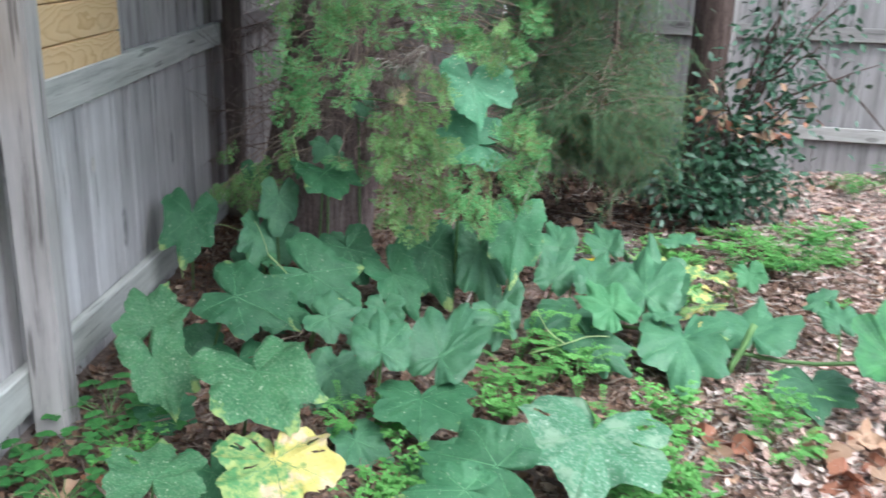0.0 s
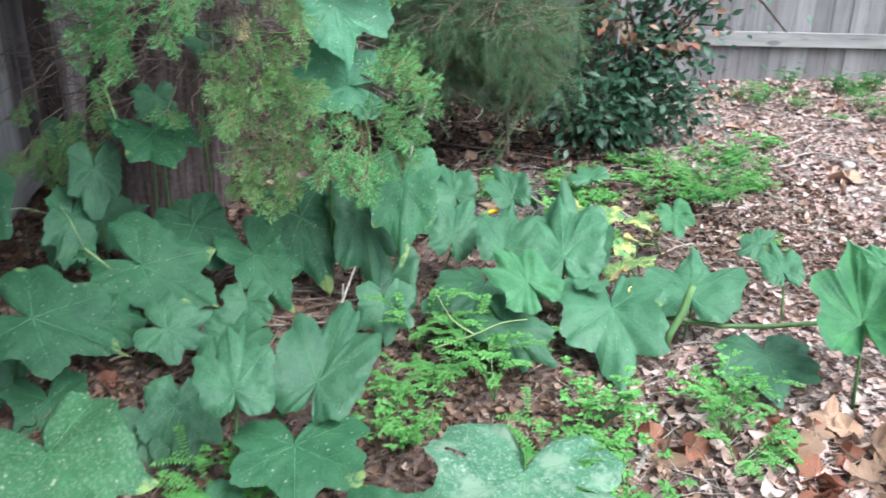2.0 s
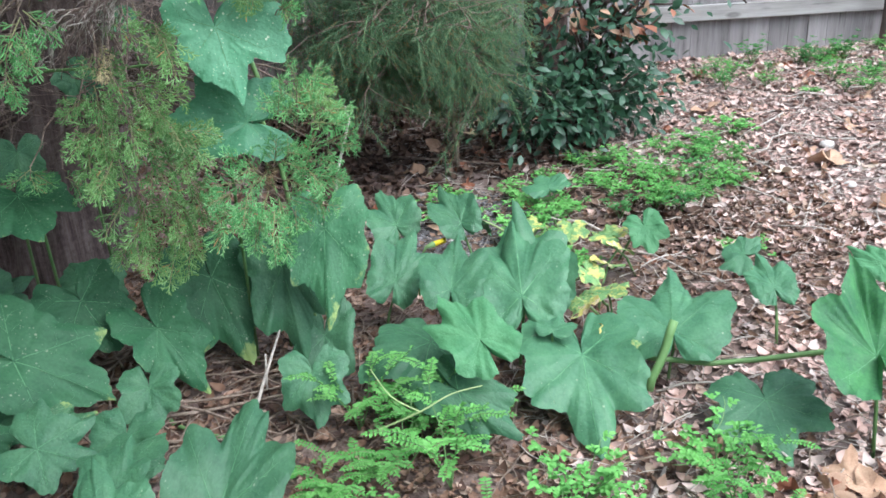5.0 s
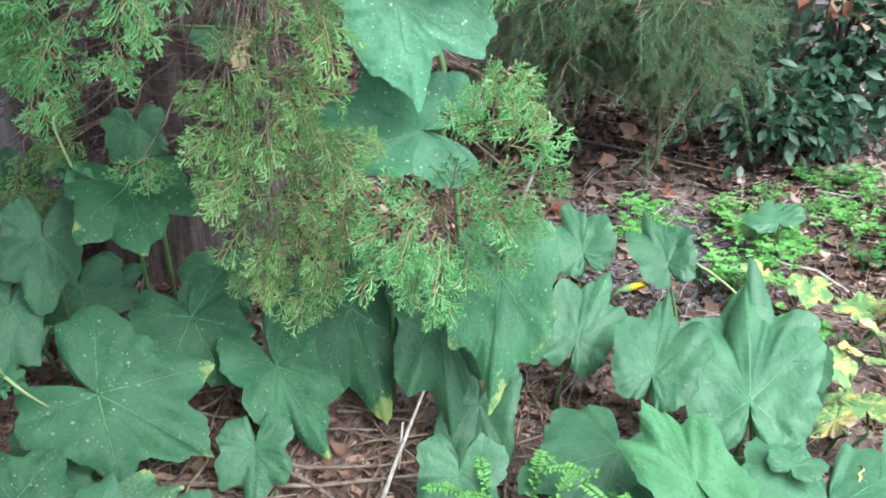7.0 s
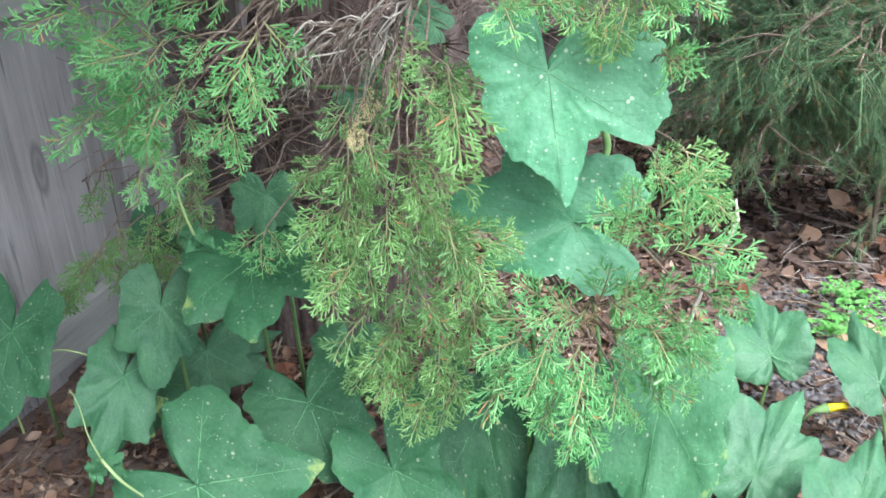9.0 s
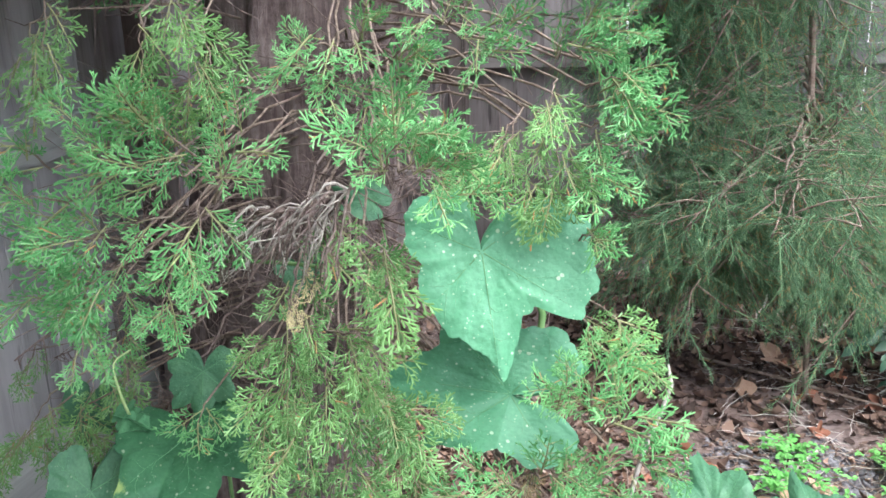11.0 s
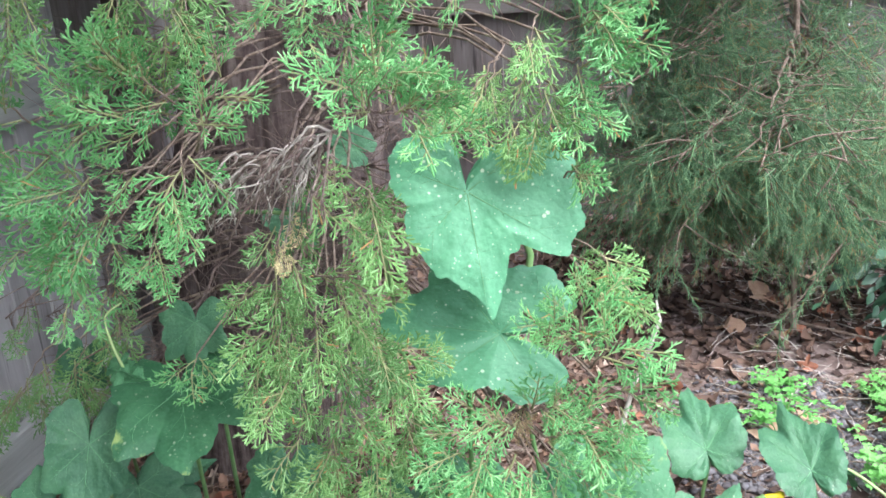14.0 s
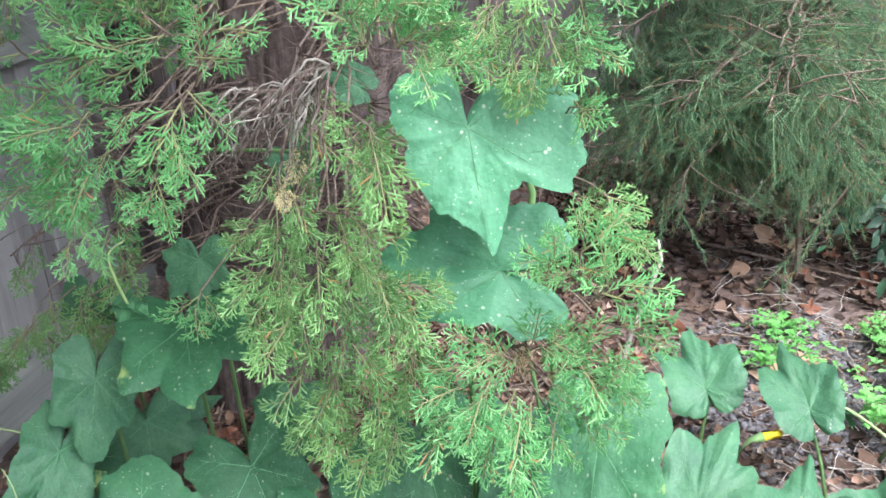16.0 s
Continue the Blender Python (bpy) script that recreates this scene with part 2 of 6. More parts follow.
M_CEDAR_TAN = leafy("cedar_spray_dry", (0.46, 0.37, 0.18), (0.74, 0.64, 0.38), 0.0, thin=0.1, rough=0.7)
M_CEDAR_STEM = leafy("cedar_spray_stem", (0.17, 0.19, 0.085), (0.36, 0.36, 0.18), 0.0, thin=0.0, rough=0.7)
M_JUNIPER = leafy("juniper_needles", (0.08, 0.165, 0.08), (0.2, 0.325, 0.175), 0.0, thin=0.35, rough=0.7, dead=0.09)
M_HOLLY = leafy("glossy_dark_leaf", (0.02, 0.06, 0.035), (0.06, 0.135, 0.07), 0.0, thin=0.05, rough=0.38, spec=0.45)
M_PETAL = leafy("yellow_petal", (0.76, 0.55, 0.008), (0.9, 0.75, 0.03), 0.0, thin=0.2)


def bark(name, a, b_, c, sz=(30, 30, 3)):
    m, nt, b = material(name, 0.95, spec=0.15)
    v = coords(nt, "Object", sz)
    n1, n2 = noise_of(nt, v, 1.0, 8, 0.7), noise_of(nt, coords(nt), 60, 4)
    h = maths(nt, "ADD", maths(nt, "MULTIPLY", n1, 0.75), maths(nt, "MULTIPLY", n2, 0.25))
    nt.links.new(ramp(nt, h, ((0.35, a), (0.5, b_), (0.66, c))), b.inputs["Base Color"])
    bump(nt, b, h, 0.9, 0.012)
    return m


M_BARK = bark("cedar_bark", (0.05, 0.037, 0.035), (0.16, 0.12, 0.112), (0.3, 0.245, 0.23), (34, 34, 2.2))
M_BARK_DARK = bark("dark_bark", (0.035, 0.024, 0.021), (0.085, 0.06, 0.052), (0.16, 0.12, 0.105))
M_TWIG = bark("twig_bark", (0.12, 0.085, 0.065), (0.25, 0.19, 0.15), (0.4, 0.32, 0.26), (40, 40, 40))
M_DEAD_TWIG = bark("dead_twig_bark", (0.11, 0.078, 0.066), (0.22, 0.165, 0.145), (0.36, 0.29, 0.255), (40, 40, 40))
M_PALE_TWIG = bark("bleached_twig", (0.3, 0.26, 0.22), (0.48, 0.43, 0.38), (0.62, 0.57, 0.5), (40, 40, 40))


def litter(name, stops, rough=0.8):
    """Dead leaves and chips; every piece has its own brown."""
    m, nt, b = material(name, rough, spec=0.25)
    col = ramp(nt, rnd(nt, True), stops)
    n = noise_of(nt, coords(nt), 45, 5)
    col = mix(nt, ramp(nt, n, ((0.4, (0, 0, 0)), (0.75, (0.35, 0.35, 0.35)))), col, (0.11, 0.07, 0.05))
    nt.links.new(col, b.inputs["Base Color"])
    bump(nt, b, n, 0.4, 0.003)
    return m


BROWNS = ((0.0, (0.38, 0.25, 0.21)), (0.25, (0.52, 0.36, 0.31)), (0.45, (0.63, 0.435, 0.37)), (0.7, (0.68, 0.53, 0.47)), (1.0, (0.68, 0.58, 0.535)))
M_LITTER = litter("leaf_litter", BROWNS)
# brown leaves near the plants, with part of the shade there mixed in
M_LITTER_BROWN_SHADED = litter("brown_leaf_litter_shaded", ((0.0, (0.06, 0.036, 0.03)), (0.3, (0.14, 0.08, 0.055)), (0.6, (0.23, 0.135, 0.09)), (0.88, (0.34, 0.22, 0.16)), (1.0, (0.5, 0.39, 0.31))))
# litter under the juniper: the tree's shade is darkened into these browns
M_LITTER_JUNIPER_SHADE = litter("juniper_shade_litter", ((0.0, (0.035, 0.022, 0.018)), (0.4, (0.08, 0.05, 0.038)), (0.75, (0.14, 0.085, 0.06)), (1.0, (0.27, 0.18, 0.135))))
M_DRY = leafy("dry_broad_leaf", (0.36, 0.21, 0.135), (0.58, 0.4, 0.28), 0.0, thin=0.08, rough=0.7)
M_DRY_RED = leafy("dry_reddish_leaf", (0.24, 0.085, 0.05), (0.4, 0.19, 0.12), 0.0, thin=0.08, rough=0.7)
M_DRY_PALE = leafy("dry_pale_leaf", (0.5, 0.4, 0.3), (0.72, 0.62, 0.5), 0.0, thin=0.1, rough=0.7)
M_LIME = leafy("fallen_lime_leaf", (0.4, 0.46, 0.2), (0.6, 0.64, 0.38), 0.0, thin=0.1)


def soil():
    m, nt, b = material("mulched_soil", 0.95, spec=0.15)
    v = coords(nt)
    a, c = noise_of(nt, v, 9, 8, 0.7), noise_of(nt, v, 70, 6, 0.7)
    h = maths(nt, "ADD", maths(nt, "MULTIPLY", a, 0.5), maths(nt, "MULTIPLY", c, 0.5))
    col = ramp(nt, h, ((0.36, (0.11, 0.078, 0.066)), (0.5, (0.22, 0.156, 0.133)), (0.66, (0.36, 0.275, 0.24))))
    grey = noise_of(nt, v, 1.7, 3)
    col = mix(nt, ramp(nt, grey, ((0.5, (0, 0, 0)), (0.72, (0.5, 0.5, 0.5)))), col, (0.3, 0.275, 0.275))
    nt.links.new(col, b.inputs["Base Color"])
    bump(nt, b, h, 1.0, 0.02)
    return m


M_SOIL = soil()


def plain(name, col, rough=0.5, metal=0.0, var=0.12, scale=20.0, spec=0.5):
    m, nt, b = material(name, rough, metal, spec)
    n = noise_of(nt, coords(nt), scale, 5)
    lo, hi = tuple(c * (1 - var) for c in col), tuple(min(1, c * (1 + var)) for c in col)
    nt.links.new(ramp(nt, n, ((0.35, lo), (0.65, hi))), b.inputs["Base Color"])
    nt.links.new(maths(nt, "ADD", maths(nt, "MULTIPLY", n, 0.25), rough - 0.12), b.inputs["Roughness"])
    return m


M_LIME_PLASTIC = plain("lime_plastic", (0.37, 0.62, 0.14), 0.34)
M_BLACK_PLASTIC = plain("black_plastic", (0.018, 0.018, 0.022), 0.45)
M_CLOTH = plain("dark_grey_cloth", (0.018, 0.02, 0.026), 0.9, scale=180)
M_BLUE_CLOTH = plain("navy_cloth", (0.02, 0.02, 0.09), 0.8, scale=150)
M_STEEL = plain("brushed_steel", (0.62, 0.62, 0.64), 0.32, 1.0)
M_BLUE = plain("blue_plastic", (0.06, 0.27, 0.55), 0.4)
M_STONE = plain("pale_stone", (0.55, 0.52, 0.48), 0.9, scale=60)

M_WHITE_BACKDROP = plain("white_backdrop", (0.8, 0.8, 0.78), 0.7, scale=3)


# ---- building helpers ----
def ss(a):
    a = max(0.0, min(1.0, a))
    return a * a * (3 - 2 * a)


def ground_z(x, y):
    """Height of the bare ground: a little higher by the left fence and towards the far end."""
    h = -0.05 + 0.13 * ss((0.9 - x) / 1.5) + 0.11 * ss((x + y - 6.5) / 3.5)
    return h + 0.012 * noise.noise((x * 2.1, y * 2.1, 0.3)) + 0.006 * noise.noise((x * 7, y * 7, 2.0))


def mesh_object(name, verts, faces, mat, parent=None, smooth=True):
    me = bpy.data.meshes.new(name)
    me.from_pydata([tuple(v) for v in verts], [], faces)
    me.materials.append(mat)
    if smooth:
        me.polygons.foreach_set("use_smooth", [True] * len(me.polygons))
    me.update()
    ob = new(name, me)
    if parent:
        ob.parent = parent
    return ob


def part(name, bm, mat, parent=None, label="", smooth=False):
    me = bpy.data.meshes.new(name)
    bm.to_mesh(me)
    bm.free()
    me.materials.append(mat)
    if smooth:
        me.polygons.foreach_set("use_smooth", [True] * len(me.polygons))
    ob = new(name, me)
    if parent:
        ob.parent = parent
    if label:
        tagged(ob, label)
    return ob


def thing(name, at, label, category, group="", kind=""):
    ob = new(name)
    ob.empty_display_size = 0.05
    ob.location = at
    return tagged(ob, label, category, group, kind)


def board(sx, sy, sz, bev=0.004, centre=(0, 0, 0)):
    bm = bmesh.new()
    bmesh.ops.create_cube(bm, size=1, matrix=Matrix.Translation(centre) @ Matrix.Diagonal((sx, sy, sz, 1)))
    if bev:
        bmesh.ops.bevel(bm, geom=bm.edges[:], offset=bev, segments=1, affect="EDGES")
    return bm


def tube_data(points, radii, sides=6, base=0):
    """Vertices and faces of a tapering tube along a line of points."""
    pts = [Vector(p) for p in points]
    vs, fs = [], []
    ref = Vector((0.31, 0.17, 0.93))
    for i, p in enumerate(pts):
        d = (pts[min(i + 1, len(pts) - 1)] - pts[max(i - 1, 0)]).normalized()
        u = d.cross(ref)
        if u.length < 0.05:
            u = d.cross(Vector((1, 0, 0)))
        u.normalize()
        w = d.cross(u)
        for k in range(sides):
            a = 2 * math.pi * k / sides
            vs.append(p + (u * math.cos(a) + w * math.sin(a)) * radii[i])
    for i in range(len(pts) - 1):
        for k in range(sides):
            a, b = base + i * sides + k, base + i * sides + (k + 1) % sides
            fs.append((a, b, b + sides, a + sides))
    fs.append(tuple(base + k for k in reversed(range(sides))))
    fs.append(tuple(base + (len(pts) - 1) * sides + k for k in range(sides)))
    return vs, fs


def tube(name, points, radii, mat, parent=None, sides=6):
    vs, fs = tube_data(points, radii, sides)
    return mesh_object(name, vs, fs, mat, parent)


def bend(p0, p1, sag=0.0, n=8, wob=0.0, seed=0):
    """Points along a sagging, slightly crooked line from p0 to p1."""
    r = random.Random(seed)
    a, b = Vector(p0), Vector(p1)
    out = []
    for i in range(n + 1):
        t = i / n
        p = a.lerp(b, t) + Vector((0, 0, -sag * 4 * t * (1 - t)))
        if 0 < i < n:
            p += Vector((r.uniform(-1, 1), r.uniform(-1, 1), r.uniform(-1, 1))) * wob
        out.append(p)
    return out


def frame_of(d, n):
    """Rotation whose y axis is d and whose z axis leans to n."""
    y = Vector(d).normalized()
    x = y.cross(Vector(n)).normalized()
    z = x.cross(y)
    return Matrix((x, y, z)).transposed()


def merge(name, template, mats, mat, parent=None, smooth=False):
    """One mesh out of many placed copies of small templates: template list of (verts, faces), mats list of (index, 4x4)."""
    V, F, base = [], [], 0
    arrays = [(np.array(v, float), f) for v, f in template]
    for k, m in mats:
        v, f = arrays[k]
        a = np.array(m)
        V.append(v @ a[:3, :3].T + a[:3, 3])
        F.extend([tuple(i + base for i in q) for q in f])
        base += len(v)
    return mesh_object(name, np.concatenate(V).tolist(), F, mat, parent, smooth)


# ---- ground ----
def build_ground():
    xs = np.concatenate([[-60, -25, -10, -5], np.arange(-3, 8.01, 0.08), [12, 25, 60]])
    ys = np.concatenate([[-60, -25, -10, -4], np.arange(-1, 8.01, 0.08), [12, 25, 60]])
    vs = [(x, y, ground_z(x, y)) for y in ys for x in xs]
    w = len(xs)
    fs = [(j * w + i, j * w + i + 1, (j + 1) * w + i + 1, (j + 1) * w + i) for j in range(len(ys) - 1) for i in range(w - 1)]
    return tagged(mesh_object("ground", vs, fs, M_SOIL), "dark mulched garden soil under fallen leaves", "ground", kind="structure")


build_ground()


# ---- fences ----
def picket_mesh(w, h, t, mat):
    bm = bmesh.new()
    c = 0.035
    pro = [(-w / 2, 0), (w / 2, 0), (w / 2, h - c), (w / 2 - c, h), (-w / 2 + c, h), (-w / 2, h - c)]
    f = bm.faces.new([bm.verts.new((x, 0, z)) for x, z in pro])
    r = bmesh.ops.extrude_face_region(bm, geom=[f])
    bmesh.ops.translate(bm, verts=[v for v in r["geom"] if isinstance(v, bmesh.types.BMVert)], vec=(0, t, 0))
    bmesh.ops.bevel(bm, geom=bm.edges[:], offset=0.003, segments=1, affect="EDGES")
    me = bpy.data.meshes.new("picket")
    bm.to_mesh(me)
    bm.free()
    me.materials.append(mat)
    return me


PICKETS = [picket_mesh(w, 2.0, 0.016, M_PICKET) for w in (0.136, 0.139, 0.141)]
FAR_PICKETS = [picket_mesh(w, 2.0, 0.016, M_PICKET_FAR_SHADED) for w in (0.136, 0.139, 0.141)]
BROWN_PICKETS = [picket_mesh(w, 2.0, 0.016, M_BROWN_PICKET_SHADED) for w in (0.136, 0.14)]


def fence(origin, yaw, length, label, seed, gaps=(), brown=(99.0, 99.0), loose=-0.004, near=True):
    """A board fence along its own x axis; its pickets stand behind the rails, which face -y."""
    r = random.Random(seed)
    f = thing("wooden_fence", origin, label, "fence", kind="structure")
    f.rotation_euler = (0, 0, radians(yaw))
    x = 0.0
    while x < length:
        p = new("picket", r.choice((PICKETS if near else FAR_PICKETS) if not brown[0] < x < brown[1] else BROWN_PICKETS))
        p.parent = f
        p.location = (x + 0.07, r.choice((0.0, 0.004, 0.008)), -0.17 + r.uniform(-0.02, 0.012))
        p.rotation_euler = (r.uniform(-0.004, 0.004), r.uniform(-0.0025, 0.0025), r.uniform(-0.02, 0.02))
        x += 0.14 + loose + r.uniform(-0.001, 0.003)
        if any(a < x < a + 0.14 for a in gaps):
            x += 0.012
    return f


def rail(f, x0, x1, z0, z1, h, mat=None, y=-0.019, t=0.038, name="rail"):
    """A horizontal timber on a fence; it may fall or rise along its length."""
    bm = board(math.hypot(x1 - x0, z1 - z0), t, h, 0.004)
    ob = part(name, bm, mat or M_RAILX, f)
    ob.location = ((x0 + x1) / 2, y, (z0 + z1) / 2)
    ob.rotation_euler = (0, -math.atan2(z1 - z0, x1 - x0), 0)
    return ob


def fence_post(f, x, mat, h=2.0, w=0.092, lean=0.0, y=-0.085):
    bm = bmesh.new()
    bmesh.ops.create_cube(bm, size=1, matrix=Matrix.Translation((0, 0, h / 2)) @ Matrix.Diagonal((w, w, h, 1)))
    bmesh.ops.subdivide_edges(bm, edges=[e for e in bm.edges if abs(e.verts[0].co.z - e.verts[1].co.z) > 0.5], cuts=8)
    bmesh.ops.bevel(bm, geom=[e for e in bm.edges if abs(e.verts[0].co.z - e.verts[1].co.z) > 0.05], offset=0.009, segments=2, affect="EDGES")
    for v in bm.verts:
        v.co.x += 0.005 * noise.noise((v.co.z * 2.2, x, v.co.y * 9))
        v.co.y += 0.005 * noise.noise((v.co.z * 2.2, x + 4, v.co.x * 9))
    ob = part("post", bm, mat, f)
    ob.location, ob.rotation_euler = (x, y, -0.15), (0, radians(lean), 0)
    return ob


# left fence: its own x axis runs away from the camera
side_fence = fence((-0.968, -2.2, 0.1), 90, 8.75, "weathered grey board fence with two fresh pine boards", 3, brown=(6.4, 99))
LY = lambda y: y + 2.2
for z0, z1, h, nm in ((0.2, 0.045, 0.122, "lower_rail"), (0.69, 1.04, 0.108, "middle_rail"), (1.5, 1.6, 0.1, "upper_rail")):
    zm = z0 + (z1 - z0) * LY(4.4) / LY(6.5)
    rail(side_fence, 0, LY(4.4), z0, zm, h, name=nm)
    rail(side_fence, LY(4.402), LY(6.5), zm, z1, h, M_BROWN_RAIL_SHADED, name=nm)
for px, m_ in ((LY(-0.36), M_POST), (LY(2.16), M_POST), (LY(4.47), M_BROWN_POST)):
    fence_post(side_fence, px, m_)
for k, (z, h) in enumerate(((1.003, 0.105), (1.115, 0.112), (1.232, 0.115))):
    ob = rail(side_fence, LY(-0.6), LY(3.02), z - 0.126 - 0.035, z + 0.0 - 0.022, h, M_PINE, -0.017, 0.03, "pine_board")
    tagged(ob, "fresh yellow pine board")

bm = bmesh.new()
bmesh.ops.create_icosphere(bm, subdivisions=3, radius=1, matrix=Matrix.Diagonal((0.011, 0.004, 0.026, 1)))
for v in bm.verts:
    v.co *= 1 + 0.25 * noise.noise(v.co * 120)
tagged(part("knot", bm, M_STONE, side_fence, "pale broken knot in the board", True)).location = (LY(2.77), -0.003, 0.616)

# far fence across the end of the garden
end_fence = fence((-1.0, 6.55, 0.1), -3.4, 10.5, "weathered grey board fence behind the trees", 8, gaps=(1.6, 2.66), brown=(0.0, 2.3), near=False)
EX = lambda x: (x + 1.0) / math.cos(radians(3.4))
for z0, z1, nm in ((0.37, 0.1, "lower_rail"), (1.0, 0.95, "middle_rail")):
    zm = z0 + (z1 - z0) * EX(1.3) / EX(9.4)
    rail(end_fence, 0, EX(1.3), z0, zm, 0.1, M_BROWN_RAIL_SHADED, name=nm)
    rail(end_fence, EX(1.302), EX(9.4), zm, z1, 0.1, M_RAIL_FAR_SHADED, name=nm)
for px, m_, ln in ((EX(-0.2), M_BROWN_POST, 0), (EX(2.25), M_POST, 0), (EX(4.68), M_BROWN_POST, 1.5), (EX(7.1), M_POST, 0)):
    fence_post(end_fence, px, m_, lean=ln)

stake = tagged(tube("leaning_stake", [(4.36, 6.02, 0.02), (4.4, 6.06, 0.4), (4.47, 6.12, 0.9), (4.53, 6.16, 1.4)], [0.035, 0.034, 0.03, 0.026], M_BROWN_POST, sides=8),
               "rough brown wooden stake leaning on the fence", "stake")
wire = tagged(tube("dead_vine", [(2.7, 6.14, 1.02), (2.95, 6.1, 0.78), (3.2, 6.12, 0.62), (3.42, 6.15, 0.42)], [0.008, 0.009, 0.008, 0.006], M_BARK_DARK, sides=5),
              "thin dead vine stem across the grey fence", "vine")
# right end of the garden, beyond the view
right_fence = fence((9.4, 5.9, 0.1), -90, 9.0, "weathered grey board fence at the garden's far side", 11)
rear_fence = fence((9.4, -3.0, 0.1), 180, 10.4, "weathered grey board fence behind the garden", 12)

# white backdrop added beyond the far fence, seen only through gaps it brightens
tagged(part("backdrop", board(30, 0.3, 5, 0.02), M_WHITE_BACKDROP), "plain white backdrop added to brighten the gaps in the fence", "wall", kind="structure").location = (2.0, 10.5, 2.2)


# ---- conifer sprays ----
def spike(vs, fs, p, d, n, length, w):
    """A thin needle or twig, three-sided and pointed."""
    d, n = d.normalized(), n.normalized()
    s = d.cross(n).normalized()
    b = len(vs)
    vs += [p + s * w, p - s * w, p + n * w * 0.9, p + d * length]
    fs += [(b, b + 3, b + 2), (b + 2, b + 3, b + 1), (b + 1, b + 3, b)]


def scale_twig(vs, fs, p, d, n, length, w):
    """A flat, blunt twig of scale leaves with a raised middle."""
    d, n = d.normalized(), n.normalized()
    s = d.cross(n).normalized()
    b = len(vs)
    q, e = p + d * length * 0.8, p + d * length
    vs += [p + s * w * 0.7, p + n * w * 0.5, p - s * w * 0.7, q + s * w, q + n * w * 0.6, q - s * w, e]
    fs += [(b, b + 3, b + 4, b + 1), (b + 1, b + 4, b + 5, b + 2), (b + 3, b + 6, b + 4), (b + 4, b + 6, b + 5)]


def cedar_spray(seed, pairs=4, sub=4):
    """A flat, twice-divided spray one unit long along y: its blunt green twigs, and the tan stems that bear them."""
    r = random.Random(seed)
    vs, fs, sv, sf = [], [], [], []
    n = Vector((0, 0, 1))
    lean = r.uniform(-0.12, 0.12)

    def axis(t):
        return Vector((lean * t * t, t, -0.16 * t * t))

    v, f = tube_data([axis(k / 5 * 0.86) for k in range(6)], [0.017, 0.016, 0.015, 0.013, 0.011, 0.008], 4)
    sv += v
    sf += f
    scale_twig(vs, fs, axis(0.74), Vector((lean, 1, -0.3)), n, 0.28, 0.016)
    for i in range(pairs * 2):
        t = 0.06 + 0.86 * i / (pairs * 2)
        side = 1 if i % 2 else -1
        a = radians(r.uniform(28, 52)) * side
        d = Vector((math.sin(a), math.cos(a), r.uniform(-0.35, 0.2))).normalized()
        ln = (0.56 * (1 - t) ** 0.8 + 0.14) * r.uniform(0.45, 1.25)
        p = axis(t)
        if ln > 0.24:
            v, f = tube_data([p, p + d * ln * 0.55], [0.012, 0.009], 3, len(sv))
            sv += v
            sf += f
            scale_twig(vs, fs, p + d * ln * 0.42, d, n, ln * 0.58, 0.016)
        else:
            scale_twig(vs, fs, p, d, n, ln, 0.016)
        k = max(2, int(sub * ln / 0.28))
        for j in range(k):
            u = 0.16 + 0.76 * j / k
            q = p + d * ln * u
            e = a + radians(r.uniform(24, 42)) * (1 if j % 2 else -1)
            d2 = Vector((math.sin(e), math.cos(e), r.uniform(-0.6, 0.5))).normalized()
            l2 = r.uniform(0.12, 0.27) * (1.15 - 0.5 * u)
            scale_twig(vs, fs, q, d2, n, l2, 0.015)
            if r.random() < 0.4:
                for g in (-1, 1):
                    e2 = e + g * radians(r.uniform(24, 40))
                    scale_twig(vs, fs, q + d2 * l2 * r.uniform(0.4, 0.65), Vector((math.sin(e2), math.cos(e2), r.uniform(-0.5, 0.4))), n, l2 * r.uniform(0.35, 0.6), 0.0138)
    return [tuple(v) for v in vs], fs, [tuple(v) for v in sv], sf


def needle_spray(seed, n=30):
    """A soft, thin plume of fine needles, one unit long along y."""
    r = random.Random(seed)
    vs, fs = [], []
    spike(vs, fs, Vector((0, 0, 0)), Vector((0, 1, 0)), Vector((0, 0, 1)), 1.0, 0.011)
    for i in range(n):
        t = 0.06 + 0.92 * i / n
        a = r.uniform(0, 6.283)
        d = Vector((math.cos(a), 1.5, math.sin(a)))
        spike(vs, fs, Vector((0, t, 0)), d, Vector((0, 0, 1)), r.uniform(0.12, 0.3) * (1.15 - 0.6 * t), 0.0052)
    return [tuple(v) for v in vs], fs


SPRAYS = [cedar_spray(s) for s in range(9)]
PLUMES = [needle_spray(s) for s in range(4)]


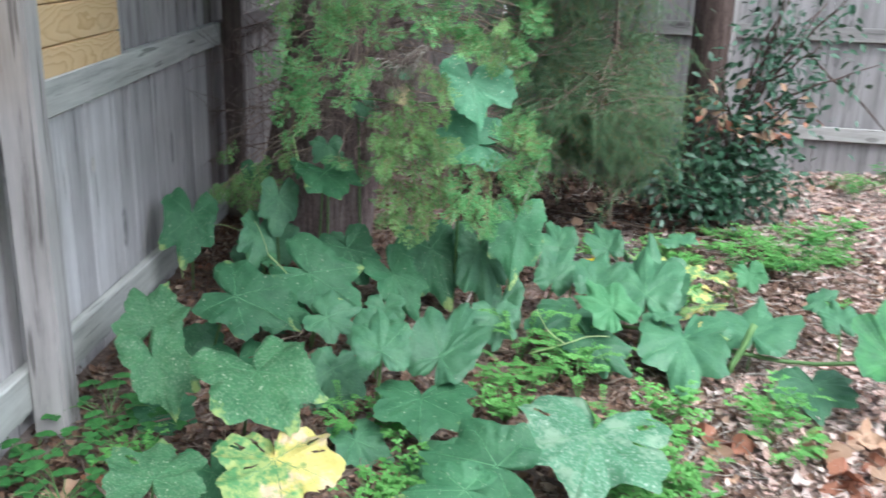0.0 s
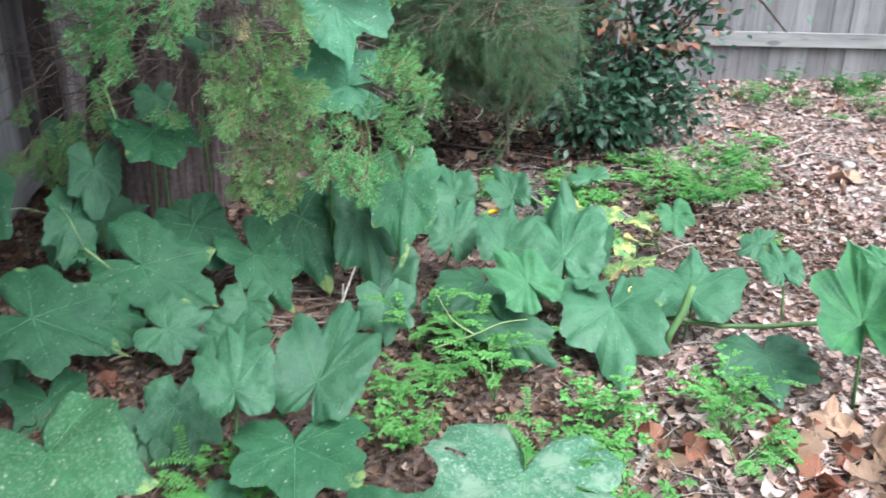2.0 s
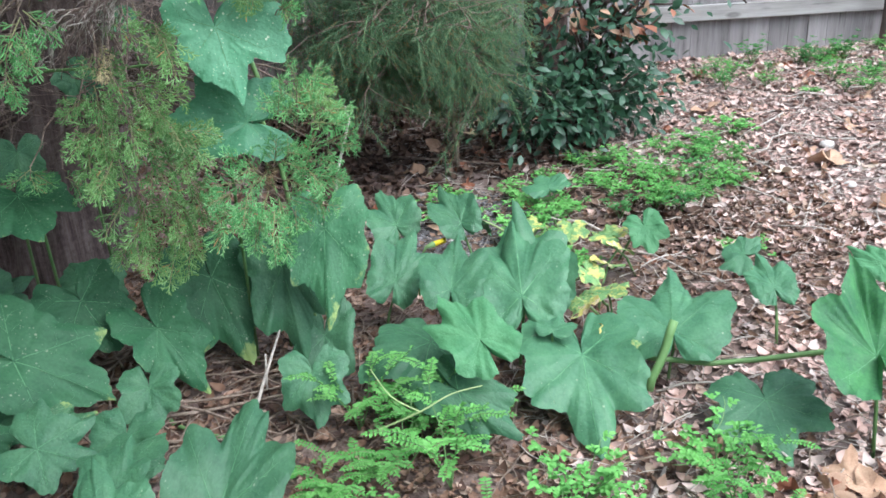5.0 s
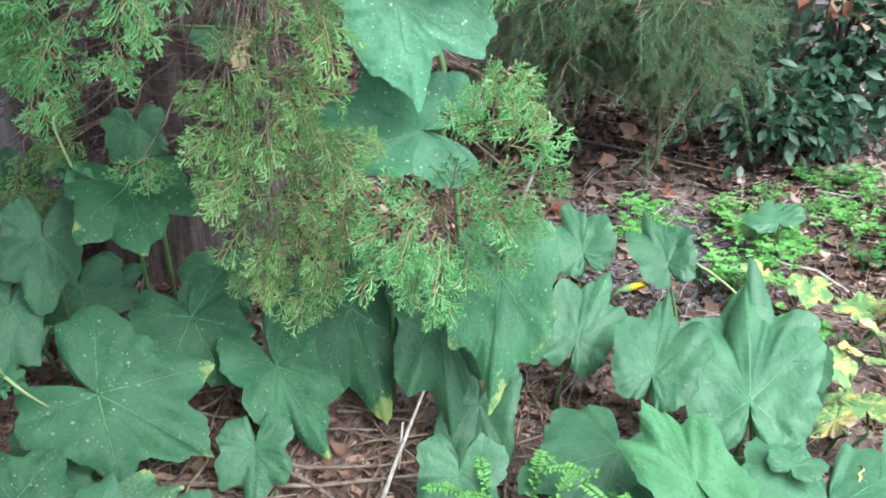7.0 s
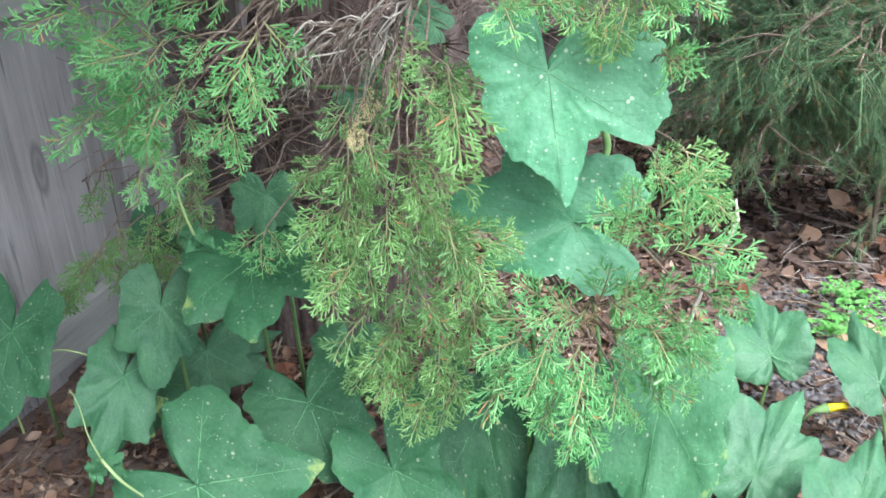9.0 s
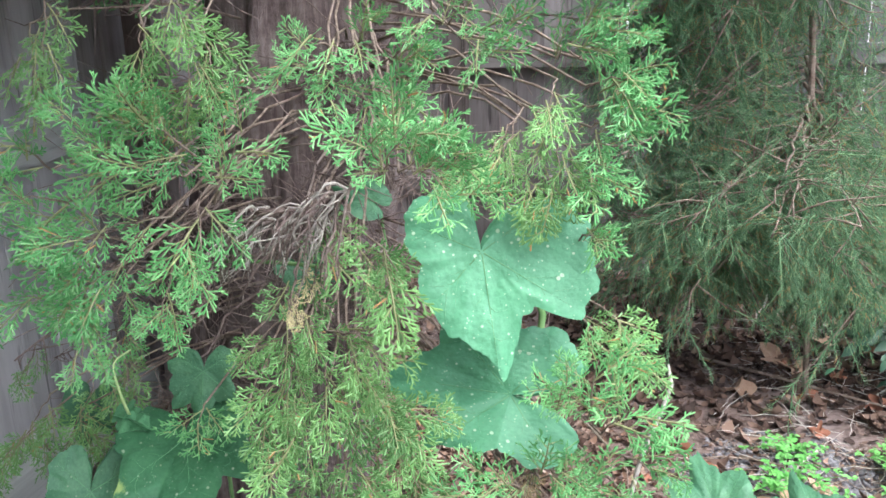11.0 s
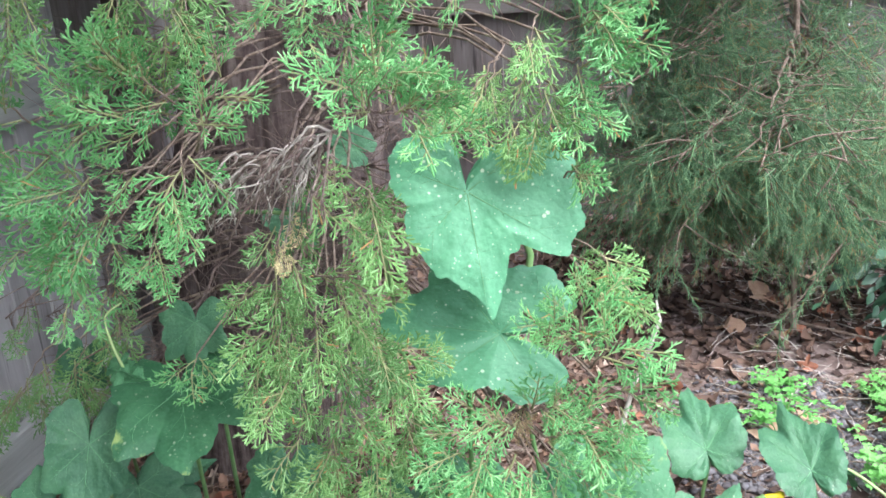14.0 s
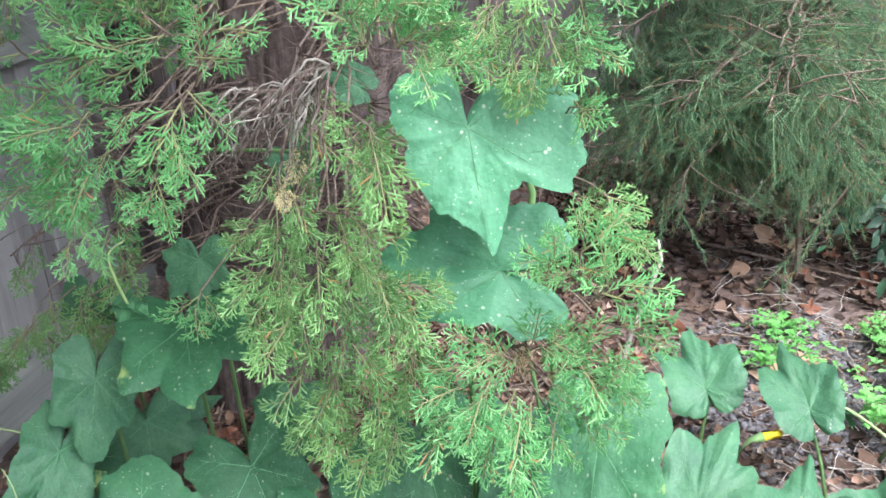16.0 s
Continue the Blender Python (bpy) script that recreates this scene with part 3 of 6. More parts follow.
def bough(tree, start, end, spread, twigs, per, size, mat, seed, kit, droop=0.7, sag=-0.04, bark_mat=None, base_r=0.006, face=(0.1, -1, 0.5), bare=0.5, fine=0.003):
    """A branch with side twigs, and its foliage as a child of it."""
    r = random.Random(seed)
    line = bend(start, end, sag, 9, 0.012, seed)
    V, F = tube_data(line, [base_r * (1 - 0.75 * i / 9) + 0.001 for i in range(10)], 6)
    mats = []
    for k in range(twigs):
        t = bare + (1 - bare) * (k + 0.6) / twigs
        i = min(8, int(t * 9))
        p = line[i].lerp(line[i + 1], t * 9 - i)
        off = Vector((r.gauss(0, 1), r.gauss(0, 0.45), r.gauss(-0.1, 0.8))) * spread * 0.62
        if off.length > 1.3 * spread:
            off *= 1.3 * spread / off.length
        tip = p + off
        tw = bend(p, tip, r.uniform(-0.02, 0.03), 3, 0.008, seed * 77 + k)
        v, f = tube_data(tw, [fine, fine * 0.85, fine * 0.7, fine * 0.4], 4, len(V))
        V += v
        F += f
        for j in range(per):
            u = (j + 1) / per
            q = p.lerp(tip, u) + Vector((r.uniform(-1, 1), r.uniform(-1, 1), r.uniform(-1, 1))) * 0.012
            d = off.normalized() * 0.5 + Vector((0, 0, -droop)) + Vector((r.uniform(-1, 1), r.uniform(-1, 0.6), r.uniform(-1, 1))) * 0.75
            nrm = Vector(face) + Vector((r.uniform(-1, 1), r.uniform(-1, 1), r.uniform(-1, 1))) * 0.55
            s = size * r.uniform(0.65, 1.25)
            mats.append((r.randrange(len(kit)), Matrix.Translation(q) @ (frame_of(d, nrm) * s).to_4x4()))
    b = mesh_object("branch", V, F, bark_mat or M_TWIG, tree)
    if mat:
        tagged(merge("foliage", [k[:2] for k in kit], mats, mat, b), kind="stuff")
        if len(kit[0]) > 2:
            tagged(merge("twiggery", [k[2:] for k in kit], mats, M_CEDAR_STEM, b), kind="stuff")
    return b


def trunk_mesh(x, y, z0, z1, r0, r1, seed, lean=(0, 0), ridge=0.02, sides=44, rings=70):
    vs, fs = [], []
    for j in range(rings + 1):
        t = j / rings
        z = z0 + (z1 - z0) * t
        rr = r0 + (r1 - r0) * t + 0.09 * r0 * math.exp(-(z - z0) * 5)
        for k in range(sides):
            a = 2 * math.pi * k / sides
            n = noise.noise((math.cos(a) * 4.5, math.sin(a) * 4.5, z * 0.9 + seed)) + 0.6 * noise.noise((math.cos(a) * 11, math.sin(a) * 11, z * 2.2 + seed))
            q = rr + ridge * n
            vs.append((x + lean[0] * t + q * math.cos(a), y + lean[1] * t + q * math.sin(a), z))
    for j in range(rings):
        for k in range(sides):
            a, b = j * sides + k, j * sides + (k + 1) % sides
            fs.append((a, b, b + sides, a + sides))
    return vs, fs


# ---- the cedar by the fence ----
cedar = thing("cedar_tree", (0, 0, 0), "old cedar tree with shaggy brown trunk and drooping green sprays", "tree")
TX, TY = -0.2, 3.93
mesh_object("trunk", *trunk_mesh(-0.46, 4.08, -0.02, 3.4, 0.27, 0.22, 2, (0.56, 0.1), ridge=0.034, sides=72, rings=80), M_BARK, cedar)


def cedar_bough(x, y, z, spread, twigs=6, per=4, kind="green", size=0.09, seed=1, z0=None, droop=0.7):
    m = {"green": M_CEDAR, "olive": M_CEDAR_OLIVE, "tan": M_CEDAR_TAN, "rust": M_CEDAR_RUST, "bare": None}[kind]
    out = 1 if x > TX else -1
    s = (TX + out * 0.1, TY - 0.06, (z - 0.14 if x > 0.2 and z < 0.72 else z + 0.1) if z0 is None else z0)
    droop = {"green": 0.35, "olive": 1.1, "tan": 0.8, "rust": 0.8, "bare": droop}[kind]
    if kind in ("tan", "rust"):
        size = 0.06
    bough(cedar, s, (x, y, z), spread, twigs, per, size, m, seed, SPRAYS, droop, base_r=0.0022 if kind != "bare" else 0.003, bare=0.8 if kind != "bare" else 0.35, bark_mat=M_TWIG if kind != "bare" else M_DEAD_TWIG, fine=0.0018 if kind != "bare" else 0.0015)


hang_count = 0


def hang(start, tip, kind):
    """A drooping outer branch of the cedar with sprays set to both sides of it, joined to the trunk by a thin stem."""
    global hang_count
    hang_count += 1
    r = random.Random(500 + hang_count)
    a, b = Vector(start), Vector(tip)
    run = b - a
    root = Vector((TX + max(-0.16, min(0.16, (a.x - TX) * 0.5)), 3.86, a.z + r.uniform(-0.02, 0.16)))
    line = bend(root, a, -0.03, 6, 0.01, hang_count) + bend(a, b, -0.06 * run.length, 5, 0.004, hang_count + 500)[1:]
    V, F = tube_data(line, [0.0034 - 0.00024 * i for i in range(len(line))], 5)
    stem = mesh_object("branch", V, F, M_DEAD_TWIG if kind in ("tan", "rust") else M_TWIG, cedar)
    mat = {"green": M_CEDAR, "olive": M_CEDAR_OLIVE, "tan": M_CEDAR_TAN, "rust": M_CEDAR_RUST}[kind]
    size = {"green": 0.084, "olive": 0.08, "tan": 0.045, "rust": 0.045}[kind]
    d, back = run.normalized(), Vector((0.1, -1.0, 0.35))
    across = d.cross(back).normalized()
    n = 2 + int(run.length / 0.043)
    mats = []
    for k in range(n):
        t = (k + 0.7) / n
        p = a.lerp(b, t) + Vector((r.gauss(0, 1), r.gauss(0, 1.6), r.gauss(0, 1))) * 0.008
        g = (1 if k % 2 else -1) * r.uniform(0.35, 1.0) * (1.15 - 0.7 * t)
        way = d * 0.8 + across * g + Vector((0, r.uniform(-0.45, 0.2), -0.1 if kind == "green" else -0.45))
        nrm = back + Vector((r.uniform(-1, 1), r.uniform(-1, 1), r.uniform(-1, 1))) * 0.5
        mats.append((r.randrange(len(SPRAYS)), Matrix.Translation(p) @ (frame_of(way, nrm) * size * r.uniform(0.7, 1.25)).to_4x4()))
    tagged(merge("foliage", [q[:2] for q in SPRAYS], mats, mat, stem), kind="stuff")
    tagged(merge("twiggery", [q[2:] for q in SPRAYS], mats, M_CEDAR_STEM, stem), kind="stuff")


# outer branches, one by one
hang((-0.11, 3.14, 1.13), (-0.176, 3.080, 1.202), "green")
hang((-0.10, 3.14, 1.07), (-0.025, 3.080, 1.181), "green")
hang((-0.14, 3.14, 1.11), (-0.235, 3.080, 1.144), "green")
hang((-0.19, 3.14, 1.11), (-0.254, 3.080, 1.184), "green")
hang((-0.35, 3.14, 1.12), (-0.356, 3.080, 1.162), "green")
hang((-0.17, 3.14, 1.05), (-0.278, 3.080, 1.030), "green")
hang((-0.24, 3.14, 1.01), (-0.368, 3.080, 1.021), "green")
hang((-0.22, 3.14, 0.99), (-0.311, 3.080, 0.935), "green")
hang((-0.15, 3.14, 1.02), (-0.175, 3.080, 0.902), "green")
hang((-0.27, 3.14, 0.96), (-0.385, 3.080, 0.925), "green")
hang((-0.12, 3.14, 1.08), (-0.103, 3.080, 0.997), "green")
hang((-0.32, 3.14, 0.94), (-0.309, 3.080, 0.837), "green")
hang((-0.33, 3.14, 1.07), (-0.365, 3.080, 1.088), "green")
hang((-0.19, 3.14, 1.17), (-0.170, 3.080, 1.217), "green")
hang((-0.44, 3.39, 0.99), (-0.500, 3.330, 0.982), "green")
hang((-0.40, 3.39, 0.88), (-0.403, 3.330, 0.770), "green")
hang((-0.32, 3.39, 1.05), (-0.237, 3.330, 1.139), "green")
hang((-0.26, 3.29, 1.34), (-0.239, 3.230, 1.223), "olive")
hang((-0.18, 3.29, 1.34), (-0.160, 3.230, 1.230), "olive")
hang((-0.16, 3.29, 1.32), (-0.122, 3.230, 1.246), "olive")
hang((-0.45, 3.29, 1.33), (-0.422, 3.230, 1.227), "olive")
hang((-0.41, 3.29, 1.38), (-0.394, 3.230, 1.278), "olive")
hang((-0.20, 3.29, 1.37), (-0.158, 3.230, 1.322), "olive")
hang((0.03, 3.34, 1.26), (-0.014, 3.280, 1.257), "green")
hang((0.07, 3.34, 1.28), (0.106, 3.280, 1.308), "green")
hang((0.03, 3.34, 1.24), (0.045, 3.280, 1.204), "green")
hang((0.11, 3.34, 1.25), (0.174, 3.280, 1.277), "green")
hang((0.07, 3.34, 1.22), (0.115, 3.280, 1.167), "green")
hang((0.12, 3.34, 1.22), (0.161, 3.280, 1.184), "green")
hang((0.03, 3.34, 1.28), (0.007, 3.280, 1.290), "green")
hang((0.22, 3.34, 1.31), (0.262, 3.280, 1.340), "green")
hang((0.20, 3.34, 1.33), (0.195, 3.280, 1.358), "green")
hang((0.27, 3.34, 1.30), (0.311, 3.280, 1.306), "green")
hang((0.24, 3.34, 1.29), (0.285, 3.280, 1.266), "green")
hang((0.39, 3.26, 1.26), (0.435, 3.200, 1.311), "green")
hang((0.42, 3.26, 1.26), (0.484, 3.200, 1.299), "green")
hang((0.43, 3.26, 1.22), (0.489, 3.200, 1.234), "green")
hang((0.43, 3.26, 1.19), (0.490, 3.200, 1.187), "green")
hang((0.44, 3.26, 1.16), (0.475, 3.200, 1.164), "green")
hang((0.41, 3.26, 1.13), (0.444, 3.200, 1.100), "green")
hang((0.45, 3.26, 1.25), (0.492, 3.200, 1.264), "green")
hang((0.42, 3.26, 0.99), (0.444, 3.200, 1.008), "green")
hang((0.34, 3.26, 1.19), (0.315, 3.200, 1.126), "olive")
hang((0.37, 3.26, 1.15), (0.347, 3.200, 1.084), "olive")
hang((0.39, 3.26, 1.17), (0.396, 3.200, 1.092), "olive")
hang((0.33, 3.26, 1.17), (0.290, 3.200, 1.118), "olive")
hang((0.39, 3.26, 1.23), (0.380, 3.200, 1.197), "olive")
hang((0.15, 3.12, 1.11), (0.212, 3.060, 1.187), "green")
hang((0.18, 3.12, 1.12), (0.255, 3.060, 1.165), "green")
hang((0.21, 3.12, 1.12), (0.269, 3.060, 1.142), "green")
hang((0.20, 3.12, 1.12), (0.260, 3.060, 1.109), "green")
hang((0.16, 3.12, 1.11), (0.155, 3.060, 1.166), "green")
hang((0.12, 3.14, 1.03), (0.182, 3.080, 0.991), "olive")
hang((0.10, 3.14, 1.01), (0.138, 3.080, 0.983), "olive")
hang((0.02, 3.14, 0.98), (0.024, 3.080, 0.931), "tan")
hang((0.02, 3.14, 0.98), (0.024, 3.080, 0.931), "olive")
hang((0.06, 3.14, 1.05), (0.089, 3.080, 1.031), "olive")
hang((0.00, 3.16, 0.90), (-0.050, 3.100, 0.852), "olive")
hang((0.02, 3.16, 0.90), (-0.004, 3.100, 0.781), "olive")
hang((0.04, 3.16, 0.87), (0.067, 3.100, 0.801), "olive")
hang((0.05, 3.16, 0.87), (0.139, 3.100, 0.874), "olive")
hang((0.08, 3.16, 0.85), (0.135, 3.100, 0.812), "olive")
hang((0.01, 3.16, 0.82), (-0.040, 3.100, 0.780), "olive")
hang((0.01, 3.16, 0.79), (0.007, 3.100, 0.716), "olive")
hang((0.05, 3.16, 0.79), (0.080, 3.100, 0.747), "olive")
hang((0.08, 3.16, 0.79), (0.166, 3.100, 0.768), "olive")
hang((0.10, 3.16, 0.77), (0.216, 3.100, 0.761), "olive")
hang((0.13, 3.16, 0.75), (0.181, 3.100, 0.714), "olive")
hang((-0.07, 3.16, 0.77), (-0.020, 3.100, 0.706), "olive")
hang((0.07, 3.16, 0.72), (0.109, 3.100, 0.673), "olive")
hang((0.03, 3.24, 0.63), (-0.020, 3.180, 0.572), "olive")
hang((0.04, 3.24, 0.61), (0.037, 3.180, 0.533), "olive")
hang((0.08, 3.24, 0.61), (0.115, 3.180, 0.541), "olive")
hang((0.12, 3.24, 0.64), (0.183, 3.180, 0.591), "olive")
hang((0.02, 3.24, 0.54), (-0.018, 3.180, 0.459), "olive")
hang((0.08, 3.24, 0.52), (0.092, 3.180, 0.437), "olive")
hang((0.12, 3.24, 0.54), (0.132, 3.180, 0.454), "olive")
hang((0.16, 3.24, 0.58), (0.200, 3.180, 0.507), "olive")
hang((0.02, 3.24, 0.49), (0.020, 3.180, 0.428), "olive")
hang((0.46, 3.16, 0.72), (0.503, 3.100, 0.791), "green")
hang((0.44, 3.16, 0.74), (0.453, 3.100, 0.862), "green")
hang((0.42, 3.16, 0.76), (0.404, 3.100, 0.826), "green")
hang((0.48, 3.16, 0.69), (0.527, 3.100, 0.697), "green")
hang((0.49, 3.16, 0.63), (0.499, 3.100, 0.625), "green")
hang((0.32, 3.16, 0.62), (0.258, 3.100, 0.605), "green")
hang((0.34, 3.16, 0.62), (0.291, 3.100, 0.666), "green")
hang((0.36, 3.16, 0.58), (0.241, 3.100, 0.542), "green")
hang((0.37, 3.16, 0.56), (0.337, 3.100, 0.533), "green")
hang((0.39, 3.16, 0.60), (0.448, 3.100, 0.625), "green")
hang((0.41, 3.16, 0.56), (0.461, 3.100, 0.548), "green")
hang((0.34, 3.16, 0.54), (0.294, 3.100, 0.507), "green")
hang((0.36, 3.16, 0.52), (0.365, 3.100, 0.452), "green")
hang((0.39, 3.16, 0.54), (0.405, 3.100, 0.521), "green")
hang((0.40, 3.16, 0.64), (0.468, 3.100, 0.665), "green")
hang((0.37, 3.16, 0.64), (0.420, 3.100, 0.688), "green")
hang((0.35, 3.24, 0.62), (0.317, 3.180, 0.635), "rust")
hang((0.33, 3.24, 0.60), (0.370, 3.180, 0.629), "rust")
hang((-0.67, 3.46, 0.54), (-0.747, 3.400, 0.459), "olive")
hang((-0.71, 3.46, 0.50), (-0.786, 3.400, 0.414), "olive")
hang((-0.59, 3.46, 0.54), (-0.508, 3.400, 0.519), "olive")
hang((-0.47, 3.46, 0.71), (-0.435, 3.400, 0.649), "olive")
hang((-0.22, 3.29, 0.68), (-0.214, 3.230, 0.659), "green")
hang((-0.15, 3.29, 0.66), (-0.073, 3.230, 0.616), "green")
hang((0.46, 3.54, 0.79), (0.512, 3.480, 0.760), "olive")
hang((0.48, 3.54, 0.75), (0.555, 3.480, 0.709), "olive")
hang((0.42, 3.54, 0.77), (0.465, 3.480, 0.747), "olive")
hang((-0.64, 3.45, 0.60), (-0.665, 3.400, 0.532), "olive")
hang((-0.56, 3.45, 0.58), (-0.598, 3.400, 0.496), "olive")
hang((-0.68, 3.45, 0.50), (-0.595, 3.400, 0.445), "olive")
hang((-0.55, 3.50, 0.64), (-0.564, 3.450, 0.584), "olive")
hang((-0.69, 3.50, 0.69), (-0.691, 3.450, 0.632), "olive")
# bare, dead twigs round the trunk
rb = random.Random(44)
for k in range(30):
    a, z = rb.uniform(-3.1, 0.0), rb.uniform(0.4, 1.8)
    d = rb.uniform(0.2, 0.7)
    cedar_bough(TX + d * math.cos(a), TY + d * math.sin(a) * 0.85, z, rb.uniform(0.12, 0.22), 36, 1, "bare", seed=700 + k, z0=z + rb.uniform(-0.05, 0.2))
for k in range(12):
    x, z = (rb.uniform(0.05, 0.6), rb.uniform(0.9, 1.7)) if k % 3 else (rb.uniform(-0.85, -0.45), rb.uniform(0.7, 1.7))
    cedar_bough(x, rb.uniform(3.7, 4.3), z, rb.uniform(0.14, 0.24), 38, 1, "bare", seed=780 + k, z0=z + rb.uniform(-0.05, 0.2))
for k in range(10):
    z = rb.uniform(0.55, 0.95)
    cedar_bough(rb.uniform(-0.72, -0.3), rb.uniform(3.3, 3.6), z, 0.12, 24, 1, "bare", seed=820 + k, z0=z + rb.uniform(0.0, 0.2))
cedar_bough(0.16, 3.14, 1.12, 0.05, 8, 1, "bare", seed=760, z0=1.06)
cedar_bough(0.02, 3.16, 1.03, 0.12, 26, 1, "bare", seed=761, z0=1.08)
rf = random.Random(71)
limb = [Vector(p) for p in ((0.135, 3.07, 1.112), (0.085, 3.1, 1.084), (0.03, 3.14, 1.06), (-0.06, 3.2, 1.045), (-0.15, 3.32, 0.975), (-0.2, 3.6, 0.93), (-0.24, 3.85, 0.92))]
tube("branch", limb, [0.0022, 0.003, 0.0038, 0.0045, 0.005, 0.006, 0.007], M_DEAD_TWIG, cedar, 6)
for k in range(46):
    t = rf.uniform(0.1, 3.8)
    p = limb[int(t)].lerp(limb[int(t) + 1], t % 1)
    e = p + Vector((rf.uniform(-0.13, -0.01), rf.uniform(-0.05, 0.04), rf.uniform(-0.14, -0.03)))
    line = bend(p, e, rf.uniform(-0.025, 0.0), 5, 0.006, 2000 + k)
    V, F = tube_data(line, [0.0024, 0.0022, 0.002, 0.0017, 0.0014, 0.0008], 5)
    for j in range(4):
        q = line[rf.randrange(1, 5)]
        v, f = tube_data(bend(q, q + Vector((rf.uniform(-0.045, 0.02), rf.uniform(-0.03, 0.03), rf.uniform(-0.06, 0.0))), -0.006, 3, 0.003, 3000 + k * 7 + j), [0.0014, 0.0012, 0.001, 0.0006], 4, len(V))
        V += v
        F += f
    mesh_object("bare_twig", V, F, M_PALE_TWIG if k % 2 else M_DEAD_TWIG, cedar)
# the crown above, out of the picture: boughs added to shade the trunk
rc = random.Random(5)
for k in range(20):
    a = rc.uniform(0, 6.283)
    d = rc.uniform(0.5, 1.35)
    z = rc.uniform(1.95, 3.4)
    cedar_bough(TX + d * math.cos(a), TY + d * math.sin(a) * 0.85, z - 0.15, 0.3, 9, 4, "green", 0.22, 900 + k, z0=z)
# unseen boughs far in front of the trunk, added to shade the squash leaves
for k in range(10):
    x, y, z = rc.uniform(-0.4, 0.5), rc.uniform(0.2, 1.75), rc.uniform(2.15, 2.9)
    cedar_bough(x, y, z, 0.34, 18, 4, "green", 0.26, 950 + k, z0=z + 0.3)
# unseen boughs added along the left fence to darken it and its foot
for k in range(17):
    x, y, z = rc.uniform(-0.95, -0.4), rc.uniform(2.6, 4.2), rc.uniform(1.75, 2.4)
    cedar_bough(x, y, z, 0.3, 18, 4, "green", 0.24, 1050 + k, z0=z + 0.3)
# a few more unseen boughs, added to block sky above the bed
for k in range(7):
    x, y, z = rc.uniform(-0.55, 0.1), rc.uniform(2.0, 2.7), rc.uniform(1.95, 2.4)
    cedar_bough(x, y, z, 0.3, 18, 4, "green", 0.24, 1080 + k, z0=z + 0.3)
tube("dead_twig", [(0.5, 3.6, 0.0), (0.53, 3.5, 0.42), (0.549, 3.5, 0.505), (0.578, 3.5, 0.59), (0.597, 3.5, 0.65), (0.59, 3.5, 0.69)], [0.006, 0.0055, 0.005, 0.005, 0.004, 0.002], M_PALE_TWIG, cedar, 5)


# ---- the softer juniper behind ----
juniper = thing("juniper_tree", (0, 0, 0), "dark green juniper with soft fine needles down to the ground", "tree")
mesh_object("trunk", *trunk_mesh(1.23, 4.95, -0.06, 3.2, 0.009, 0.012, 9, (-0.08, 0.5), ridge=0.003, sides=18, rings=40), M_TWIG, juniper)
rj = random.Random(21)
for k in range(100):
    z = rj.uniform(0.33, 2.2)
    a = rj.uniform(0, 6.283)
    d = rj.uniform(0.2, 0.7) * (1.0 if z > 0.6 else 0.85)
    x, y = min(1.5 if z < 0.9 else 1.36, 1.08 + 1.12 * d * math.cos(a)), 5.05 + 0.7 * d * math.sin(a)
    if x > 1.0 and z > 0.72 and k % 2:
        continue
    bough(juniper, (1.19, 5.1 + 0.1 * z, z + 0.25), (x, y, z), 0.26, 11, 5, 0.19, M_JUNIPER, 300 + k, PLUMES, 0.7, -0.02, M_TWIG, 0.006)
for k in range(36):
    z = rj.uniform(0.42, 2.1)
    x, y = rj.uniform(0.45, 1.0), rj.uniform(4.6, 5.1)
    bough(juniper, (1.19, 5.1 + 0.1 * z, z + 0.2), (x, y, z), 0.24, 10, 5, 0.18, M_JUNIPER, 520 + k, PLUMES, 0.7, -0.02, M_TWIG, 0.006)

for k in range(34):
    x, y, z = rj.uniform(0.6, 1.55), rj.uniform(4.5, 5.2), rj.uniform(0.42, 0.8)
    bough(juniper, (1.19, 5.1, z + 0.22), (x, y, z), 0.24, 11, 5, 0.18, M_JUNIPER, 560 + k, PLUMES, 0.6, -0.02, M_TWIG, 0.006)
# upper boughs out of view, added to shade the juniper and its ground
for k in range(40):
    a, d = rj.uniform(0, 6.283), rj.uniform(0.1, 0.9)
    z = rj.uniform(2.2, 3.3)
    bough(juniper, (1.19, 5.2, z + 0.1), (1.1 + d * math.cos(a), 4.8 + 0.9 * d * math.sin(a), z), 0.34, 9, 4, 0.3, M_JUNIPER, 600 + k, PLUMES, 0.5, -0.02, M_TWIG, 0.008)


# ---- the broad-leaved evergreen and the dark trunk behind it ----
def oval_leaf(l=1.0, w=0.42):
    vs = [(0, 0, 0), (0, l * 0.33, 0.0), (0, l * 0.68, -0.02), (0, l, -0.1)]
    vs += [(w / 2 * 0.85, l * 0.3, 0.05), (w / 2, l * 0.6, 0.04), (-w / 2 * 0.85, l * 0.3, 0.05), (-w / 2, l * 0.6, 0.04)]
    return vs, [(0, 4, 1), (1, 4, 5, 2), (2, 5, 3), (0, 1, 6), (1, 2, 7, 6), (2, 3, 7)]


OVALS = [oval_leaf(1, 0.42), oval_leaf(1, 0.5), oval_leaf(1, 0.36)]
shrub = thing("evergreen_shrub", (0, 0, 0), "evergreen shrub with glossy dark green leaves and some dead brown ones", "shrub")


